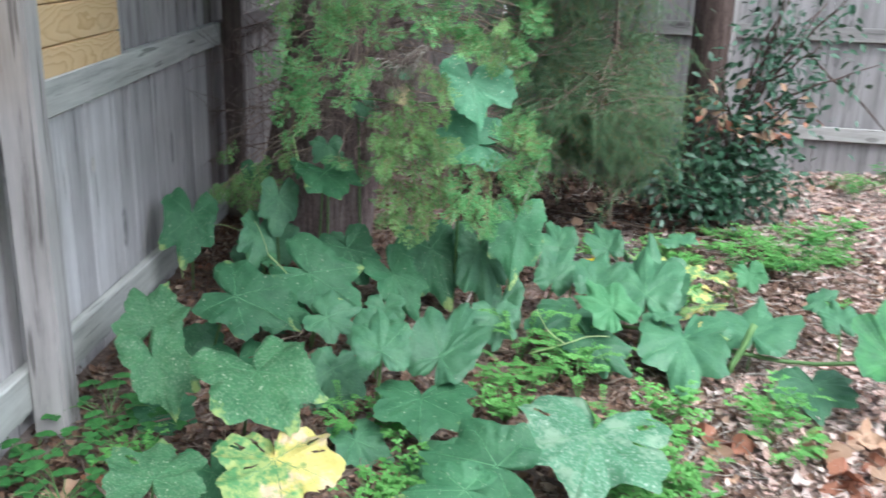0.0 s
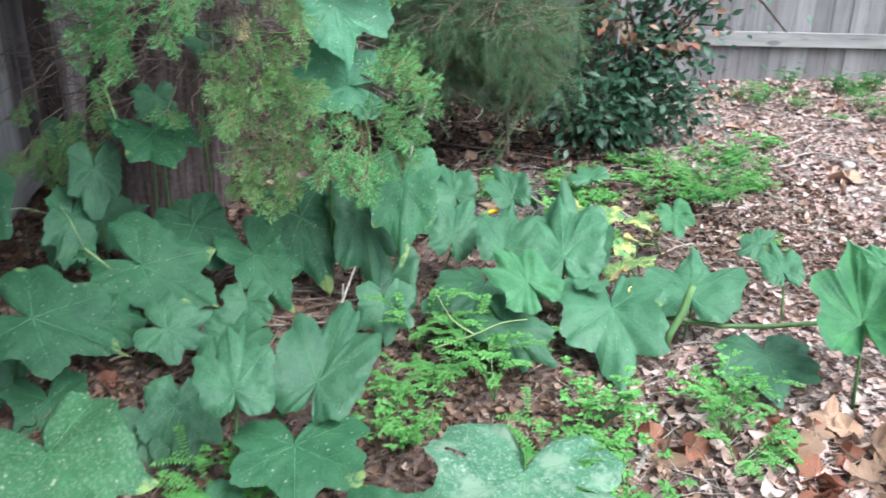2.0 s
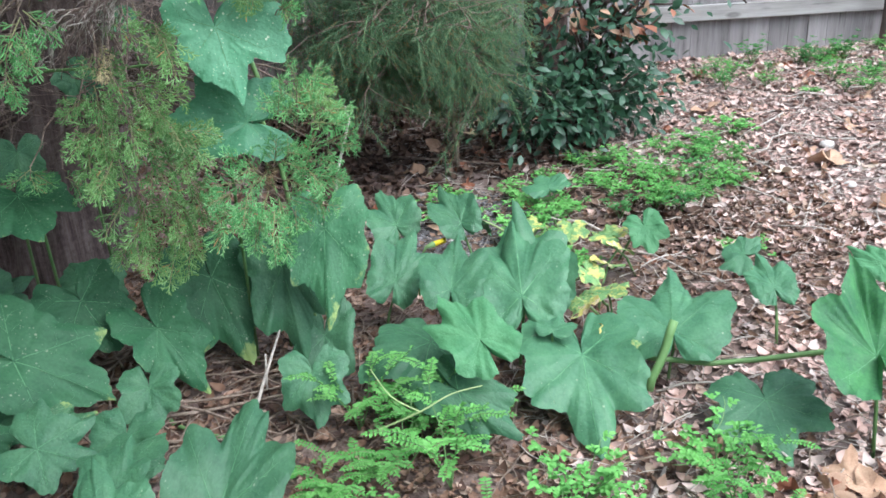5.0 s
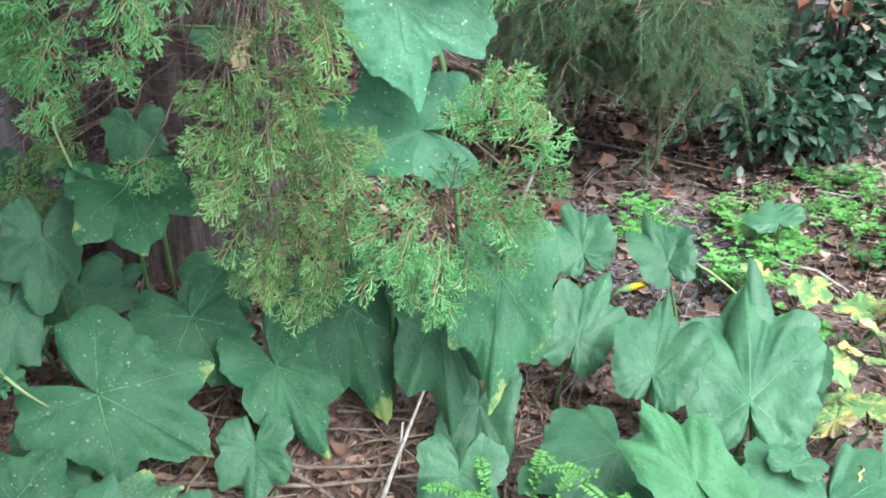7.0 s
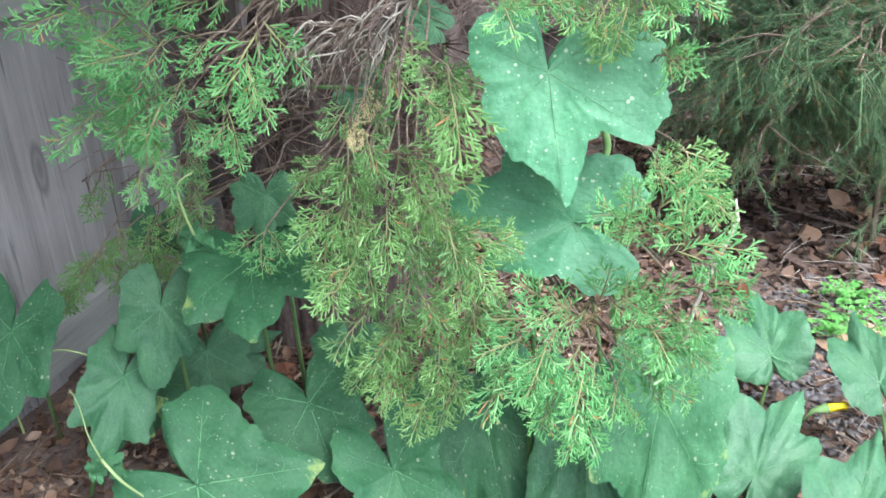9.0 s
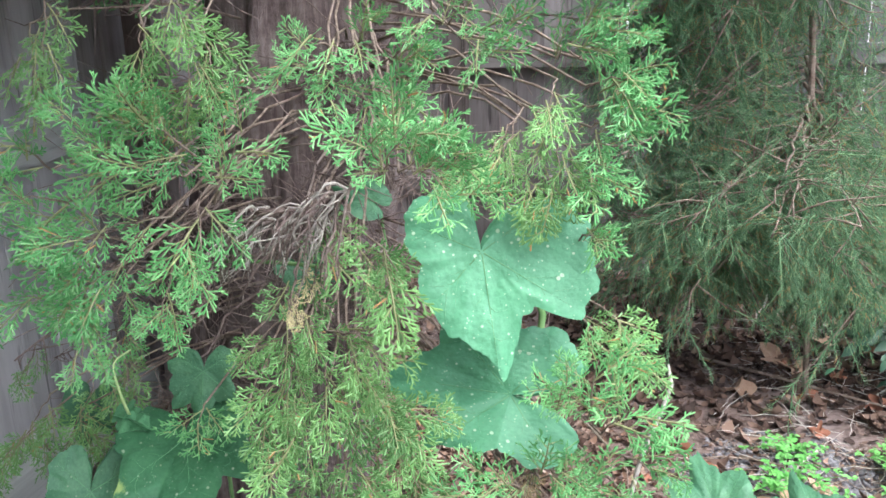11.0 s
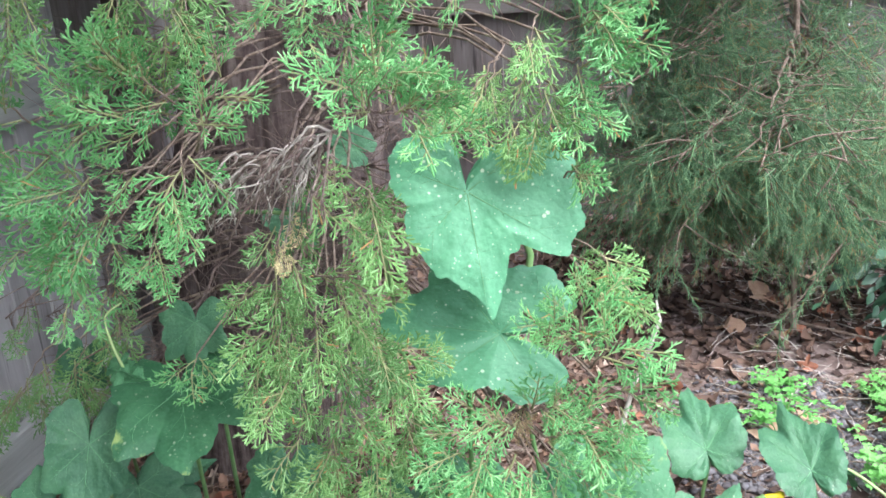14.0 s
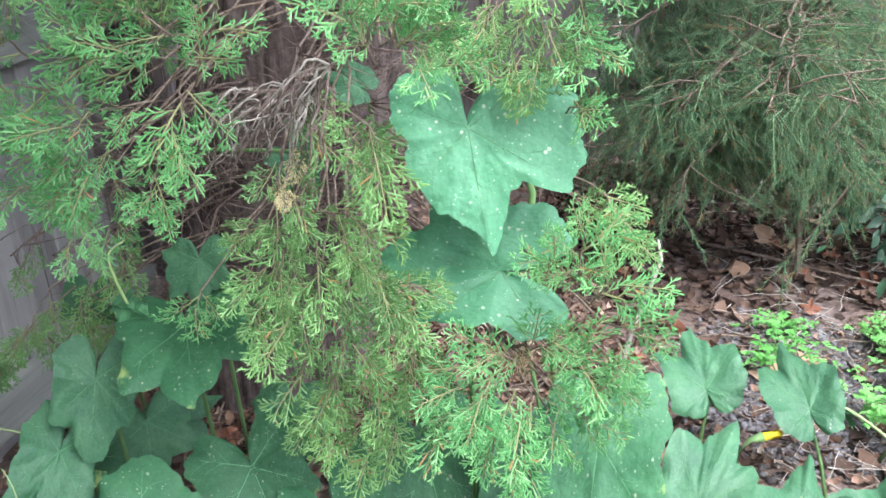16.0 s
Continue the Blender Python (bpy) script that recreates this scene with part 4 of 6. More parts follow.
def shrub_branch(p0, p1, spread, n, size, seed, mat=None, name="foliage"):
    r = random.Random(seed)
    line = bend(p0, p1, -0.03, 7, 0.02, seed)
    b = tube("branch", line, [0.012 - 0.0012 * i for i in range(8)], M_BARK_DARK, shrub, 6)
    mats = []
    for k in range(n):
        t = r.uniform(0.25, 1.0) * 6.99
        p = line[int(t)].lerp(line[int(t) + 1], t % 1)
        o = Vector((r.gauss(0, 1), r.gauss(0, 1), r.gauss(0, 0.8))) * spread * 0.5
        d = o.normalized() + Vector((0, -0.25, r.uniform(-0.9, 0.4)))
        nn = Vector((r.uniform(-0.7, 0.7), r.uniform(-1, 0.3), r.uniform(0.2, 1.2)))
        mats.append((r.randrange(3), Matrix.Translation(p + o) @ (frame_of(d, nn) * size * r.uniform(0.7, 1.3)).to_4x4()))
    ob = tagged(merge(name, OVALS, mats, mat or M_HOLLY, b, True), kind="stuff")
    return ob


rs = random.Random(31)
for k in range(15):
    x, y, z = rs.uniform(1.42, 2.35), rs.uniform(4.75, 5.2), rs.uniform(0.12, 0.5)
    shrub_branch((1.9 + 0.1 * rs.uniform(-1, 1), 5.1, 0.02), (x, y, z), 0.2, 80, 0.062, 400 + k)
for k in range(12):
    x, y, z = rs.uniform(1.7, 2.45), rs.uniform(4.85, 5.2), rs.uniform(0.45, 0.85)
    shrub_branch((1.95, 5.15, 0.15), (x, y, z), 0.22, 60, 0.062, 430 + k)
for k in range(9):
    x, y, z = rs.uniform(2.15, 2.75), rs.uniform(4.9, 5.4), rs.uniform(0.95, 1.7)
    shrub_branch((2.0, 5.2, 0.6), (x, y, z), 0.26, 60, 0.06, 460 + k)
for k, (x, y, z) in enumerate(((1.767, 4.950, 0.759), (1.741, 4.950, 0.660), (2.300, 4.950, 0.741), (2.342, 4.950, 0.652), (1.905, 4.950, 0.541), (2.178, 4.950, 0.610))):
    ob = shrub_branch((2.0, 5.15, 0.5), (x, y, z), 0.08, 9, 0.095, 490 + k, M_DRY_RED if k % 2 else M_DRY, "dead_leaves")
    tagged(ob, "cluster of dead brown leaves")
dark_tree = thing("tree", (0, 0, 0), "dark-barked tree trunk standing behind the evergreen shrub", "tree")
mesh_object("trunk", *trunk_mesh(1.95, 5.75, -0.02, 3.6, 0.125, 0.1, 6, ridge=0.014, sides=30, rings=40), M_BARK_DARK, dark_tree)
for k in range(7):
    a = k * 0.9
    tube("limb", bend((1.95, 5.75, 2.6 + 0.13 * k), (1.95 + 0.9 * math.cos(a), 5.75 + 0.8 * math.sin(a), 3.2 + 0.12 * k), -0.1, 6, 0.03, k), [0.03, 0.028, 0.024, 0.02, 0.016, 0.012, 0.008], M_BARK_DARK, dark_tree)
crown = []
for k in range(900):
    a, d = rs.uniform(0, 6.283), 1.3 * math.sqrt(rs.random())
    p = Vector((1.95 + d * math.cos(a), 5.75 + 0.9 * d * math.sin(a), rs.uniform(2.6, 4.3)))
    crown.append((rs.randrange(3), Matrix.Translation(p) @ (frame_of((rs.uniform(-1, 1), rs.uniform(-1, 1), -0.5), (0.2, 0.1, 1)) * 0.12).to_4x4()))
merge("crown", OVALS, crown, M_WEED_DARK, dark_tree, True)


# ---- squash leaves ----
LOBES = {
    "lobed": ((0, 1.03), (6, 0.95), (23, 0.73), (30, 0.72), (46, 0.92), (53, 0.88), (75, 0.67), (85, 0.66), (106, 0.79), (124, 0.77), (146, 0.66), (158, 0.5), (168, 0.25), (180, 0.04)),
    "round": ((0, 1.02), (9, 0.88), (26, 0.67), (47, 0.9), (56, 0.84), (85, 0.62), (112, 0.75), (138, 0.7), (160, 0.58), (171, 0.32), (180, 0.05)),
    "away": ((0, 1.0), (9, 0.86), (25, 0.63), (47, 0.89), (58, 0.82), (84, 0.66), (112, 0.62), (140, 0.48), (160, 0.36), (172, 0.2), (180, 0.05)),
    "heart": ((0, 1.03), (28, 0.68), (50, 0.78), (85, 0.64), (125, 0.74), (155, 0.62), (172, 0.3), (180, 0.08)),
}
LOBES["climber"] = ((0, 1.0), (8, 0.92), (32, 0.77), (59, 0.68), (88, 0.58), (115, 0.77), (143, 0.8), (165, 0.72), (174, 0.62), (180, 0.05))
LOBES["climber_far_side"] = ((0, 1.0), (8, 0.88), (22, 0.62), (36, 0.57), (46, 0.96), (60, 0.92), (92, 0.88), (117, 0.78), (140, 0.46), (160, 0.2), (180, 0.05))
VEINS = (0, 50, -50, 120, -120)


def leaf_shape(kind, seed, cup=0.06, ruffle=0.026, droop=0.16):
    """Radius by angle and height by place of a blade one unit long, its stalk at the origin, its tip along +y."""
    r = random.Random(seed)
    near, far = LOBES[kind], LOBES.get(kind + "_far_side", LOBES[kind])
    own = 0.0 if kind == "climber" else 1.0
    near, far = ([(a + own * (r.uniform(-3, 3) if 5 < a < 165 else 0), q * (1 + own * r.uniform(-0.075, 0.075))) for a, q in tab] for tab in (near, far))
    ph = [r.uniform(0, 6.28) for _ in range(6)]
    skew = [r.uniform(0.9, 1.1) for _ in range(2)]
    roll = [own * r.uniform(-0.07, 0.03) for _ in range(5)]
    keel = own * r.uniform(-0.05, 0.1)

    def radius(a):
        d = abs(math.degrees(math.atan2(math.sin(a), math.cos(a))))
        tab = near if math.sin(a) > 0 else far
        q = tab[0][1]
        for (a0, r0), (a1, r1) in zip(tab, tab[1:]):
            if d <= a1:
                t = (d - a0) / (a1 - a0)
                t = t * t * (3 - 2 * t) if kind in ("round", "heart") else t
                q = r0 + (r1 - r0) * t
                break
        q *= skew[0] if math.sin(a) > 0 else skew[1]
        if d < 168:
            q *= 1 + 0.032 * math.sin(11 * a + ph[0]) + 0.016 * math.sin(23 * a + ph[4]) + 0.026 * abs(math.sin(26 * a + ph[1] + 2 * math.sin(5 * a)))
        return q

    def height(a, f):
        gaps = [abs(math.degrees(math.atan2(math.sin(a - radians(v)), math.cos(a - radians(v))))) for v in VEINS]
        vein = min(gaps)
        puff = 0.012 * math.sin(min(vein / 26, 1) * math.pi / 2) * f * (1.15 - 0.5 * f)
        lobe = sum(w * max(0.0, 1 - g / 34) for w, g in zip(roll, gaps))
        h = cup * f * f + puff + lobe * f ** 3 + 0.6 * ruffle * f ** 3 * (math.sin(5 * a + ph[2]) + 0.7 * math.sin(9 * a + ph[3]) + 0.35 * math.sin(17 * a + ph[5]))
        h -= droop * f * f * max(0.0, math.cos(a)) ** 2 + 0.07 * f * f * max(0.0, -math.cos(a))
        h += keel * f * abs(math.sin(a)) - 0.05 * max(0.0, f - 0.8) * 5 * (0.6 + 0.4 * math.sin(3 * a + ph[0]))
        x, y = f * math.cos(a), f * math.sin(a)
        return h + 0.03 * noise.noise((x * 2.6 + seed, y * 2.6, 0.5)) + 0.02 * noise.noise((x * 7 + seed, y * 7, 1.5))

    return radius, height


def leaf_meshes(kind, seed, holes=0, **kw):
    radius, height = leaf_shape(kind, seed, **kw)
    A, rings = 180, (0.08, 0.2, 0.33, 0.46, 0.59, 0.71, 0.82, 0.92, 1.0)
    vs, fs = [(0, 0, height(0, 0.0))], []
    for f in rings:
        for k in range(A):
            a = -math.pi + 2 * math.pi * (k + 0.5) / A
            q = radius(a) * f
            vs.append((q * math.sin(a), q * math.cos(a), height(a, f)))
    for k in range(A - 1):
        fs.append((0, 1 + k + 1, 1 + k))
    for j in range(len(rings) - 1):
        for k in range(A - 1):
            a = 1 + j * A + k
            fs.append((a, a + 1, a + 1 + A, a + A))
    if holes:
        r = random.Random(seed + 5)
        gone = set()
        for _ in range(holes):
            j, k = r.randrange(2, len(rings) - 1), r.randrange(10, A - 14)
            for i in range(r.randrange(3, 7)):
                gone.add(A - 1 + j * (A - 1) + k + i)
                if i % 3 and j < len(rings) - 2:
                    gone.add(A - 1 + (j + 1) * (A - 1) + k + i)
        fs = [f for i, f in enumerate(fs) if i not in gone]
    blade = bpy.data.meshes.new("leaf")
    blade.from_pydata(vs, [], fs)
    blade.polygons.foreach_set("use_smooth", [True] * len(blade.polygons))
    V, F = [], []

    def strip(pts, w0, w1):
        b = len(V)
        n = len(pts) - 1
        for i, (a, f) in enumerate(pts):
            q = radius(a) * f
            a2, f2 = pts[min(i + 1, n)]
            a1, f1 = pts[max(i - 1, 0)]
            dx = radius(a2) * f2 * math.sin(a2) - radius(a1) * f1 * math.sin(a1)
            dy = radius(a2) * f2 * math.cos(a2) - radius(a1) * f1 * math.cos(a1)
            l = math.hypot(dx, dy) or 1
            w = w0 + (w1 - w0) * i / n
            z = height(a, f) + 0.0045
            V.extend([(q * math.sin(a) + dy / l * w, q * math.cos(a) - dx / l * w, z - 0.0025), (q * math.sin(a), q * math.cos(a), z), (q * math.sin(a) - dy / l * w, q * math.cos(a) + dx / l * w, z - 0.0025)])
            if i:
                o = b + 3 * i
                F.extend([(o - 3, o, o + 1, o - 2), (o - 2, o + 1, o + 2, o - 1)])

    for v in VEINS:
        a = radians(v)
        strip([(a, 0.02 + 0.86 * i / 7) for i in range(8)], 0.0068, 0.0012)
        for f0, s in ((0.32, 1), (0.42, -1), (0.58, 1), (0.66, -1)):
            strip([(a + s * radians(16) * i / 4, f0 + 0.28 * i / 4) for i in range(5)], 0.0024, 0.0006)
    veins = bpy.data.meshes.new("venation")
    veins.from_pydata(V, [], F)
    veins.materials.append(M_VEIN)
    return blade, veins


BLADES = {
    "plain": (("lobed", {}), ("round", {}), ("lobed", dict(cup=0.02, ruffle=0.05)), ("round", dict(droop=0.25))),
    "spot": (("lobed", {}), ("round", dict(ruffle=0.05)), ("lobed", dict(holes=2, droop=0.22))),
    "fleck": (("lobed", dict(ruffle=0.055)), ("round", dict(ruffle=0.06, holes=1))),
    "young": (("round", dict(ruffle=0.035)),),
    "fold": (("round", dict(cup=0.22, droop=0.0)),),
    "mildew": (("lobed", dict(ruffle=0.085, holes=4)), ("lobed", dict(ruffle=0.09, holes=5))),
    "yellow": (("round", dict(ruffle=0.09, holes=9, droop=0.3, cup=0.14)),),
    "mottled": (("round", dict(ruffle=0.08, holes=4)),),
    "heart": (("heart", {}),),
    "climber": (("climber", dict(droop=0.06, cup=0.04)),),
    "climbing": (("lobed", dict(droop=0.1)),),
    "away": (("away", {}), ("away", dict(ruffle=0.055)), ("away", dict(cup=0.03))),
}

VINES = {
    "a": thing("squash_vine", (0, 0, 0), "squash vine with broad mildew-flecked green leaves beside the fence", "plant", "squash vines"),
    "b": thing("squash_vine", (0, 0, 0), "squash vine with broad green leaves climbing into the cedar", "plant", "squash vines"),
    "c": thing("squash_vine", (0, 0, 0), "squash vine trailing over leaf litter with a yellow flower", "plant", "squash vines"),
}
leaf_count = 0


def leaf(kind, x, y, z, size, heading, dip, bank, wide=1.0, vine=None, stalk=True, pick=None):
    """A leaf whose stalk meets it at x, y, z; its midrib runs along heading and falls by dip, the blade leaning by bank."""
    global leaf_count
    leaf_count += 1
    h, p, b = radians(heading), radians(dip), radians(bank)
    d = Vector((math.cos(h) * math.cos(p), math.sin(h) * math.cos(p), -math.sin(p)))
    side = Vector((d.y, -d.x, 0)).normalized()
    n = side.cross(d) * math.cos(b) + side * math.sin(b)
    m3 = Matrix((d.cross(n), d, n)).transposed()
    if vine is None:
        vine = "a" if x < 0.05 and y < 2.95 else ("c" if x > 0.95 else "b")
    form = "away" if kind == "plain" and dip < -8 else kind
    shape, how = BLADES[form][leaf_count % len(BLADES[form]) if pick is None else pick]
    blade, veins = leaf_meshes(shape, 40 + leaf_count, **how)
    blade.materials.append(M_LEAF["plain" if form in ("heart", "away") else "climber" if form == "climbing" else form])
    ob = new("leaf", blade)
    ob.parent = VINES[vine]
    ob.matrix_basis = Matrix.Translation((x, y, z)) @ m3.to_4x4() @ Matrix.Diagonal((size * wide, size, size, 1))
    v = new("venation", veins)
    v.parent = ob
    if stalk:
        gz = ground_z(x, y)
        r = random.Random(leaf_count)
        foot = Vector((x - d.x * 0.09 + r.uniform(-0.04, 0.04), y - d.y * 0.09 + 0.05 + r.uniform(-0.03, 0.03), gz))
        top = Vector((x, y, z)) - n * 0.004
        k = top - n * 0.05 - d * 0.02
        pts = [top, top.lerp(k, 0.5), k, k.lerp(foot, 0.5) + Vector((0, 0, 0.02)), foot - Vector((0, 0, 0.01))]
        s = tube("stalk", pts, [0.0032, 0.0036, 0.004, 0.0045, 0.005], M_STALK, None, 6)
        s.parent = ob
        s.matrix_parent_inverse = ob.matrix_basis.inverted()
    return ob


# LEAVES
leaf("fleck", -0.295, 2.031, 0.346, 0.221, -57, 12, 3, 0.89, pick=0)
leaf("fleck", -0.599, 2.144, 0.322, 0.181, -53, 37, 7, 0.67, pick=0)
leaf("fleck", -0.705, 2.471, 0.285, 0.177, 84, -34, 19, 0.78, pick=0)
leaf("spot", -0.484, 2.621, 0.328, 0.210, -12, 20, 30, 0.88, pick=0)
leaf("plain", -0.200, 2.722, 0.223, 0.125, -15, 18, 32, 1.07)
leaf("spot", -0.312, 3.059, 0.266, 0.245, -11, 27, 30, 0.80, pick=0)
leaf("heart", -0.452, 3.260, 0.502, 0.157, -88, 57, -22, 0.77)
leaf("spot", -0.273, 3.300, 0.603, 0.195, -64, 12, 1, 0.82, pick=0)
leaf("spot", -0.187, 3.292, 0.294, 0.178, -47, 42, 16, 0.92, pick=0)
leaf("spot", 0.001, 3.225, 0.212, 0.233, -46, 38, 20, 0.65, pick=0)
leaf("spot", 0.150, 3.353, 0.281, 0.234, -62, 48, 15, 0.66, pick=0)
leaf("spot", 0.476, 3.219, 0.436, 0.227, -100, 46, -4, 0.65, pick=0)
leaf("plain", 0.439, 3.227, 0.110, 0.198, -103, 42, -7, 0.65)
leaf("plain", 0.751, 3.834, 0.166, 0.183, 104, -37, -16, 0.79)
leaf("plain", 0.954, 3.704, 0.200, 0.189, 102, -32, -17, 0.62)
leaf("plain", 0.674, 3.398, 0.164, 0.209, 58, -34, 13, 0.62)
leaf("plain", 0.996, 3.142, 0.184, 0.271, 79, -35, -8, 0.72)
leaf("plain", 0.708, 3.027, 0.151, 0.211, -114, 12, -2, 1.04)
leaf("plain", 0.186, 2.364, 0.252, 0.237, 64, -31, 14, 0.62)
leaf("spot", 0.132, 2.235, 0.176, 0.159, -91, 12, -1, 1.27, pick=0)
leaf("plain", 0.012, 2.274, 0.301, 0.158, 99, -40, -1, 0.81)
leaf("plain", 1.029, 3.231, 0.153, 0.266, 83, -47, -8, 0.79)
leaf("plain", 1.093, 2.924, 0.099, 0.251, -102, 16, 3, 0.85)
leaf("plain", 1.363, 2.947, 0.108, 0.257, 69, -20, -3, 0.82)
leaf("plain", 1.476, 2.669, 0.044, 0.186, -102, 11, 4, 1.03)
leaf("mildew", 0.6, 2.07, 0.172, 0.228, -108, 12, -1, 1.12)
leaf("yellow", -0.207, 1.788, 0.232, 0.188, -72, 12, -0, 1.05)
leaf("spot", -0.790, 3.244, 0.426, 0.207, -85, 47, -11, 0.67, pick=0)
leaf("spot", 0.324, 1.855, 0.189, 0.196, 166, -6, -29, 0.90, pick=0)
leaf("plain", -0.04, 2.54, 0.20, 0.134, 71, -28, 12, 0.62)
leaf("plain", -0.57, 3.36, 0.25, 0.148, -127, 28, -30, 0.83)
leaf("plain", -0.49, 3.45, 0.28, 0.130, -62, 45, -5, 1.11)
leaf("plain", -0.52, 3.20, 0.38, 0.168, -90, 37, -28, 0.63)
leaf("plain", 0.35, 3.30, 0.31, 0.246, -79, 50, 6, 0.58)
leaf("plain", 0.81, 3.22, 0.20, 0.227, 71, -30, 4, 0.64)
leaf("young", 0.80, 2.85, 0.24, 0.170, 115, -23, -19, 0.69)
leaf("fold", 1.67, 2.55, 0.20, 0.245, 74, -28, -12, 0.73)
leaf("plain", 1.74, 3.07, 0.12, 0.155, 85, -27, -14, 0.67)
leaf("plain", 2.12, 2.83, 0.14, 0.194, -22, -12, 28, 0.55)
leaf("plain", 1.98, 2.64, 0.14, 0.121, 16, -27, 15, 0.55)
leaf("young", 2.12, 3.11, 0.12, 0.122, 110, -16, -26, 0.60)
leaf("plain", 2.04, 2.46, 0.14, 0.157, -49, 1, 32, 0.55)
leaf("plain", 1.90, 2.41, 0.12, 0.123, 160, 17, -31, 0.70)
leaf("plain", 1.90, 2.27, 0.16, 0.134, 96, -18, -24, 0.55)
leaf("plain", 1.92, 2.22, 0.18, 0.150, -83, 17, 25, 0.71)
leaf("plain", 1.52, 1.82, 0.24, 0.099, 120, -4, -28, 1.15)
leaf("spot", 0.24, 1.70, 0.22, 0.157, -180, 0, -26, 0.75)
leaf("plain", -0.20, 2.42, 0.12, 0.107, -81, 40, 0, 1.07)
leaf("plain", -0.15, 2.45, 0.16, 0.122, -100, 38, -14, 0.77)
leaf("plain", 0.73, 2.81, 0.13, 0.177, -46, 19, 30, 0.58)
leaf("climber", 0.28, 3.22, 0.98, 0.172, -68, 61, 11, 1.0)
leaf("climbing", 0.32, 3.24, 0.74, 0.188, -178, -8, -58, 0.76, pick=0)
leaf("plain", 0.02, 3.60, 0.97, 0.080, -179, -25, -56, 0.76)
leaf("plain", -0.15, 3.65, 0.82, 0.085, -23, 51, 38, 0.94)
leaf("young", 1.56, 3.57, 0.15, 0.111, -92, 32, 15, 0.87)
leaf("plain", 1.77, 3.29, 0.13, 0.073, 132, -7, -29, 1.45)
leaf("yellow", 1.20, 3.17, 0.11, 0.07, 200, 20, 10, 1.0)
leaf("yellow", 1.22, 2.98, 0.11, 0.08, 80, -10, 20, 1.0)
leaf("yellow", 1.15, 2.93, 0.08, 0.07, -60, 30, 0, 1.0)
leaf("mottled", 1.28, 3.20, 0.12, 0.08, 60, 0, -15, 1.0)
leaf("mottled", 1.25, 3.83, 0.10, 0.08, 20, 10, 10, 1.0)
leaf("mottled", 1.47, 3.64, 0.10, 0.08, 120, 0, -10, 1.0)
leaf("yellow", 1.37, 3.42, 0.10, 0.08, 60, 15, 10, 1.0)
leaf("yellow", 1.27, 3.27, 0.09, 0.06, 200, 10, 10, 1.0)
leaf("mottled", 1.38, 3.78, 0.09, 0.075, 250, 15, 0, 1.0)
leaf("young", 1.48, 4.24, 0.10, 0.09, 80, 0, 10, 1.0)
leaf("yellow", 1.46, 3.55, 0.09, 0.06, 10, 20, 0, 1.0)
leaf("mottled", 1.29, 3.40, 0.10, 0.07, -70, 20, 0, 1.0)
leaf("spot", -0.36, 2.42, 0.11, 0.13, -100, 30, 5, 0.95)
leaf("plain", -0.05, 2.14, 0.09, 0.12, -60, 28, -8, 0.95)
leaf("spot", -0.47, 2.58, 0.12, 0.13, -70, 30, 0, 0.9)
leaf("plain", 0.2, 2.02, 0.1, 0.13, 165, 12, -12, 0.9)
leaf("plain", -0.02, 3.06, 0.13, 0.12, -85, 38, 4, 0.95)
leaf("plain", -0.41, 3.04, 0.16, 0.12, -80, 40, 0, 1.0)
leaf("plain", -0.04, 2.80, 0.16, 0.11, -100, 40, 0, 1.0)
leaf("plain", -0.66, 2.66, 0.14, 0.13, -60, 35, 0, 0.9)
leaf("plain", 0.17, 3.46, 0.22, 0.14, -80, 48, 0, 0.9)
leaf("plain", 0.39, 2.98, 0.14, 0.13, -95, 40, 0, 0.9)
leaf("plain", -0.22, 3.62, 0.2, 0.15, -85, 45, 0, 0.9)
leaf("fleck", -0.459, 1.685, 0.240, 0.130, 98, -19, 7, 1.19, pick=1)
leaf("spot", -0.378, 1.871, 0.140, 0.149, -59, 30, 4, 0.63, pick=0)
leaf("fleck", -0.756, 1.677, 0.120, 0.057, 105, -18, 8, 1.27, pick=1)
leaf("plain", -0.130, 2.458, 0.160, 0.123, -103, 28, -11, 1.16, pick=0)
leaf("plain", -0.148, 2.420, 0.120, 0.107, -64, 29, 7, 0.95)
leaf("spot", -0.599, 2.209, 0.130, 0.093, -65, 35, -0, 1.27, pick=0)
leaf("plain", -0.388, 2.965, 0.150, 0.108, -70, 40, 4, 1.07)
leaf("plain", -0.015, 2.625, 0.200, 0.096, 101, -25, -2, 1.27)
leaf("spot", -0.621, 2.699, 0.160, 0.080, -63, 35, 4, 1.27)
leaf("spot", -0.391, 2.835, 0.200, 0.138, 22, 8, 34, 1.00, pick=0)
leaf("spot", -0.544, 3.187, 0.300, 0.080, 36, -3, 40, 1.16, pick=0)
leaf("plain", -0.459, 3.483, 0.250, 0.121, 40, -14, 43, 0.84)
leaf("fleck", -0.202, 2.815, 0.200, 0.104, 29, -1, 35, 0.67, pick=0)
leaf("plain", 1.031, 2.982, 0.150, 0.062, 58, -20, 1, 1.27)
leaf("plain", 1.408, 4.129, 0.120, 0.105, 99, -21, -13, 1.27)
leaf("plain", -0.591, 3.500, 0.559, 0.09, -95, 55, 0, 1.0, pick=0)
leaf("plain", -0.276, 3.400, 0.686, 0.09, -80, 58, 5, 1.0, pick=0)
# END LEAVES

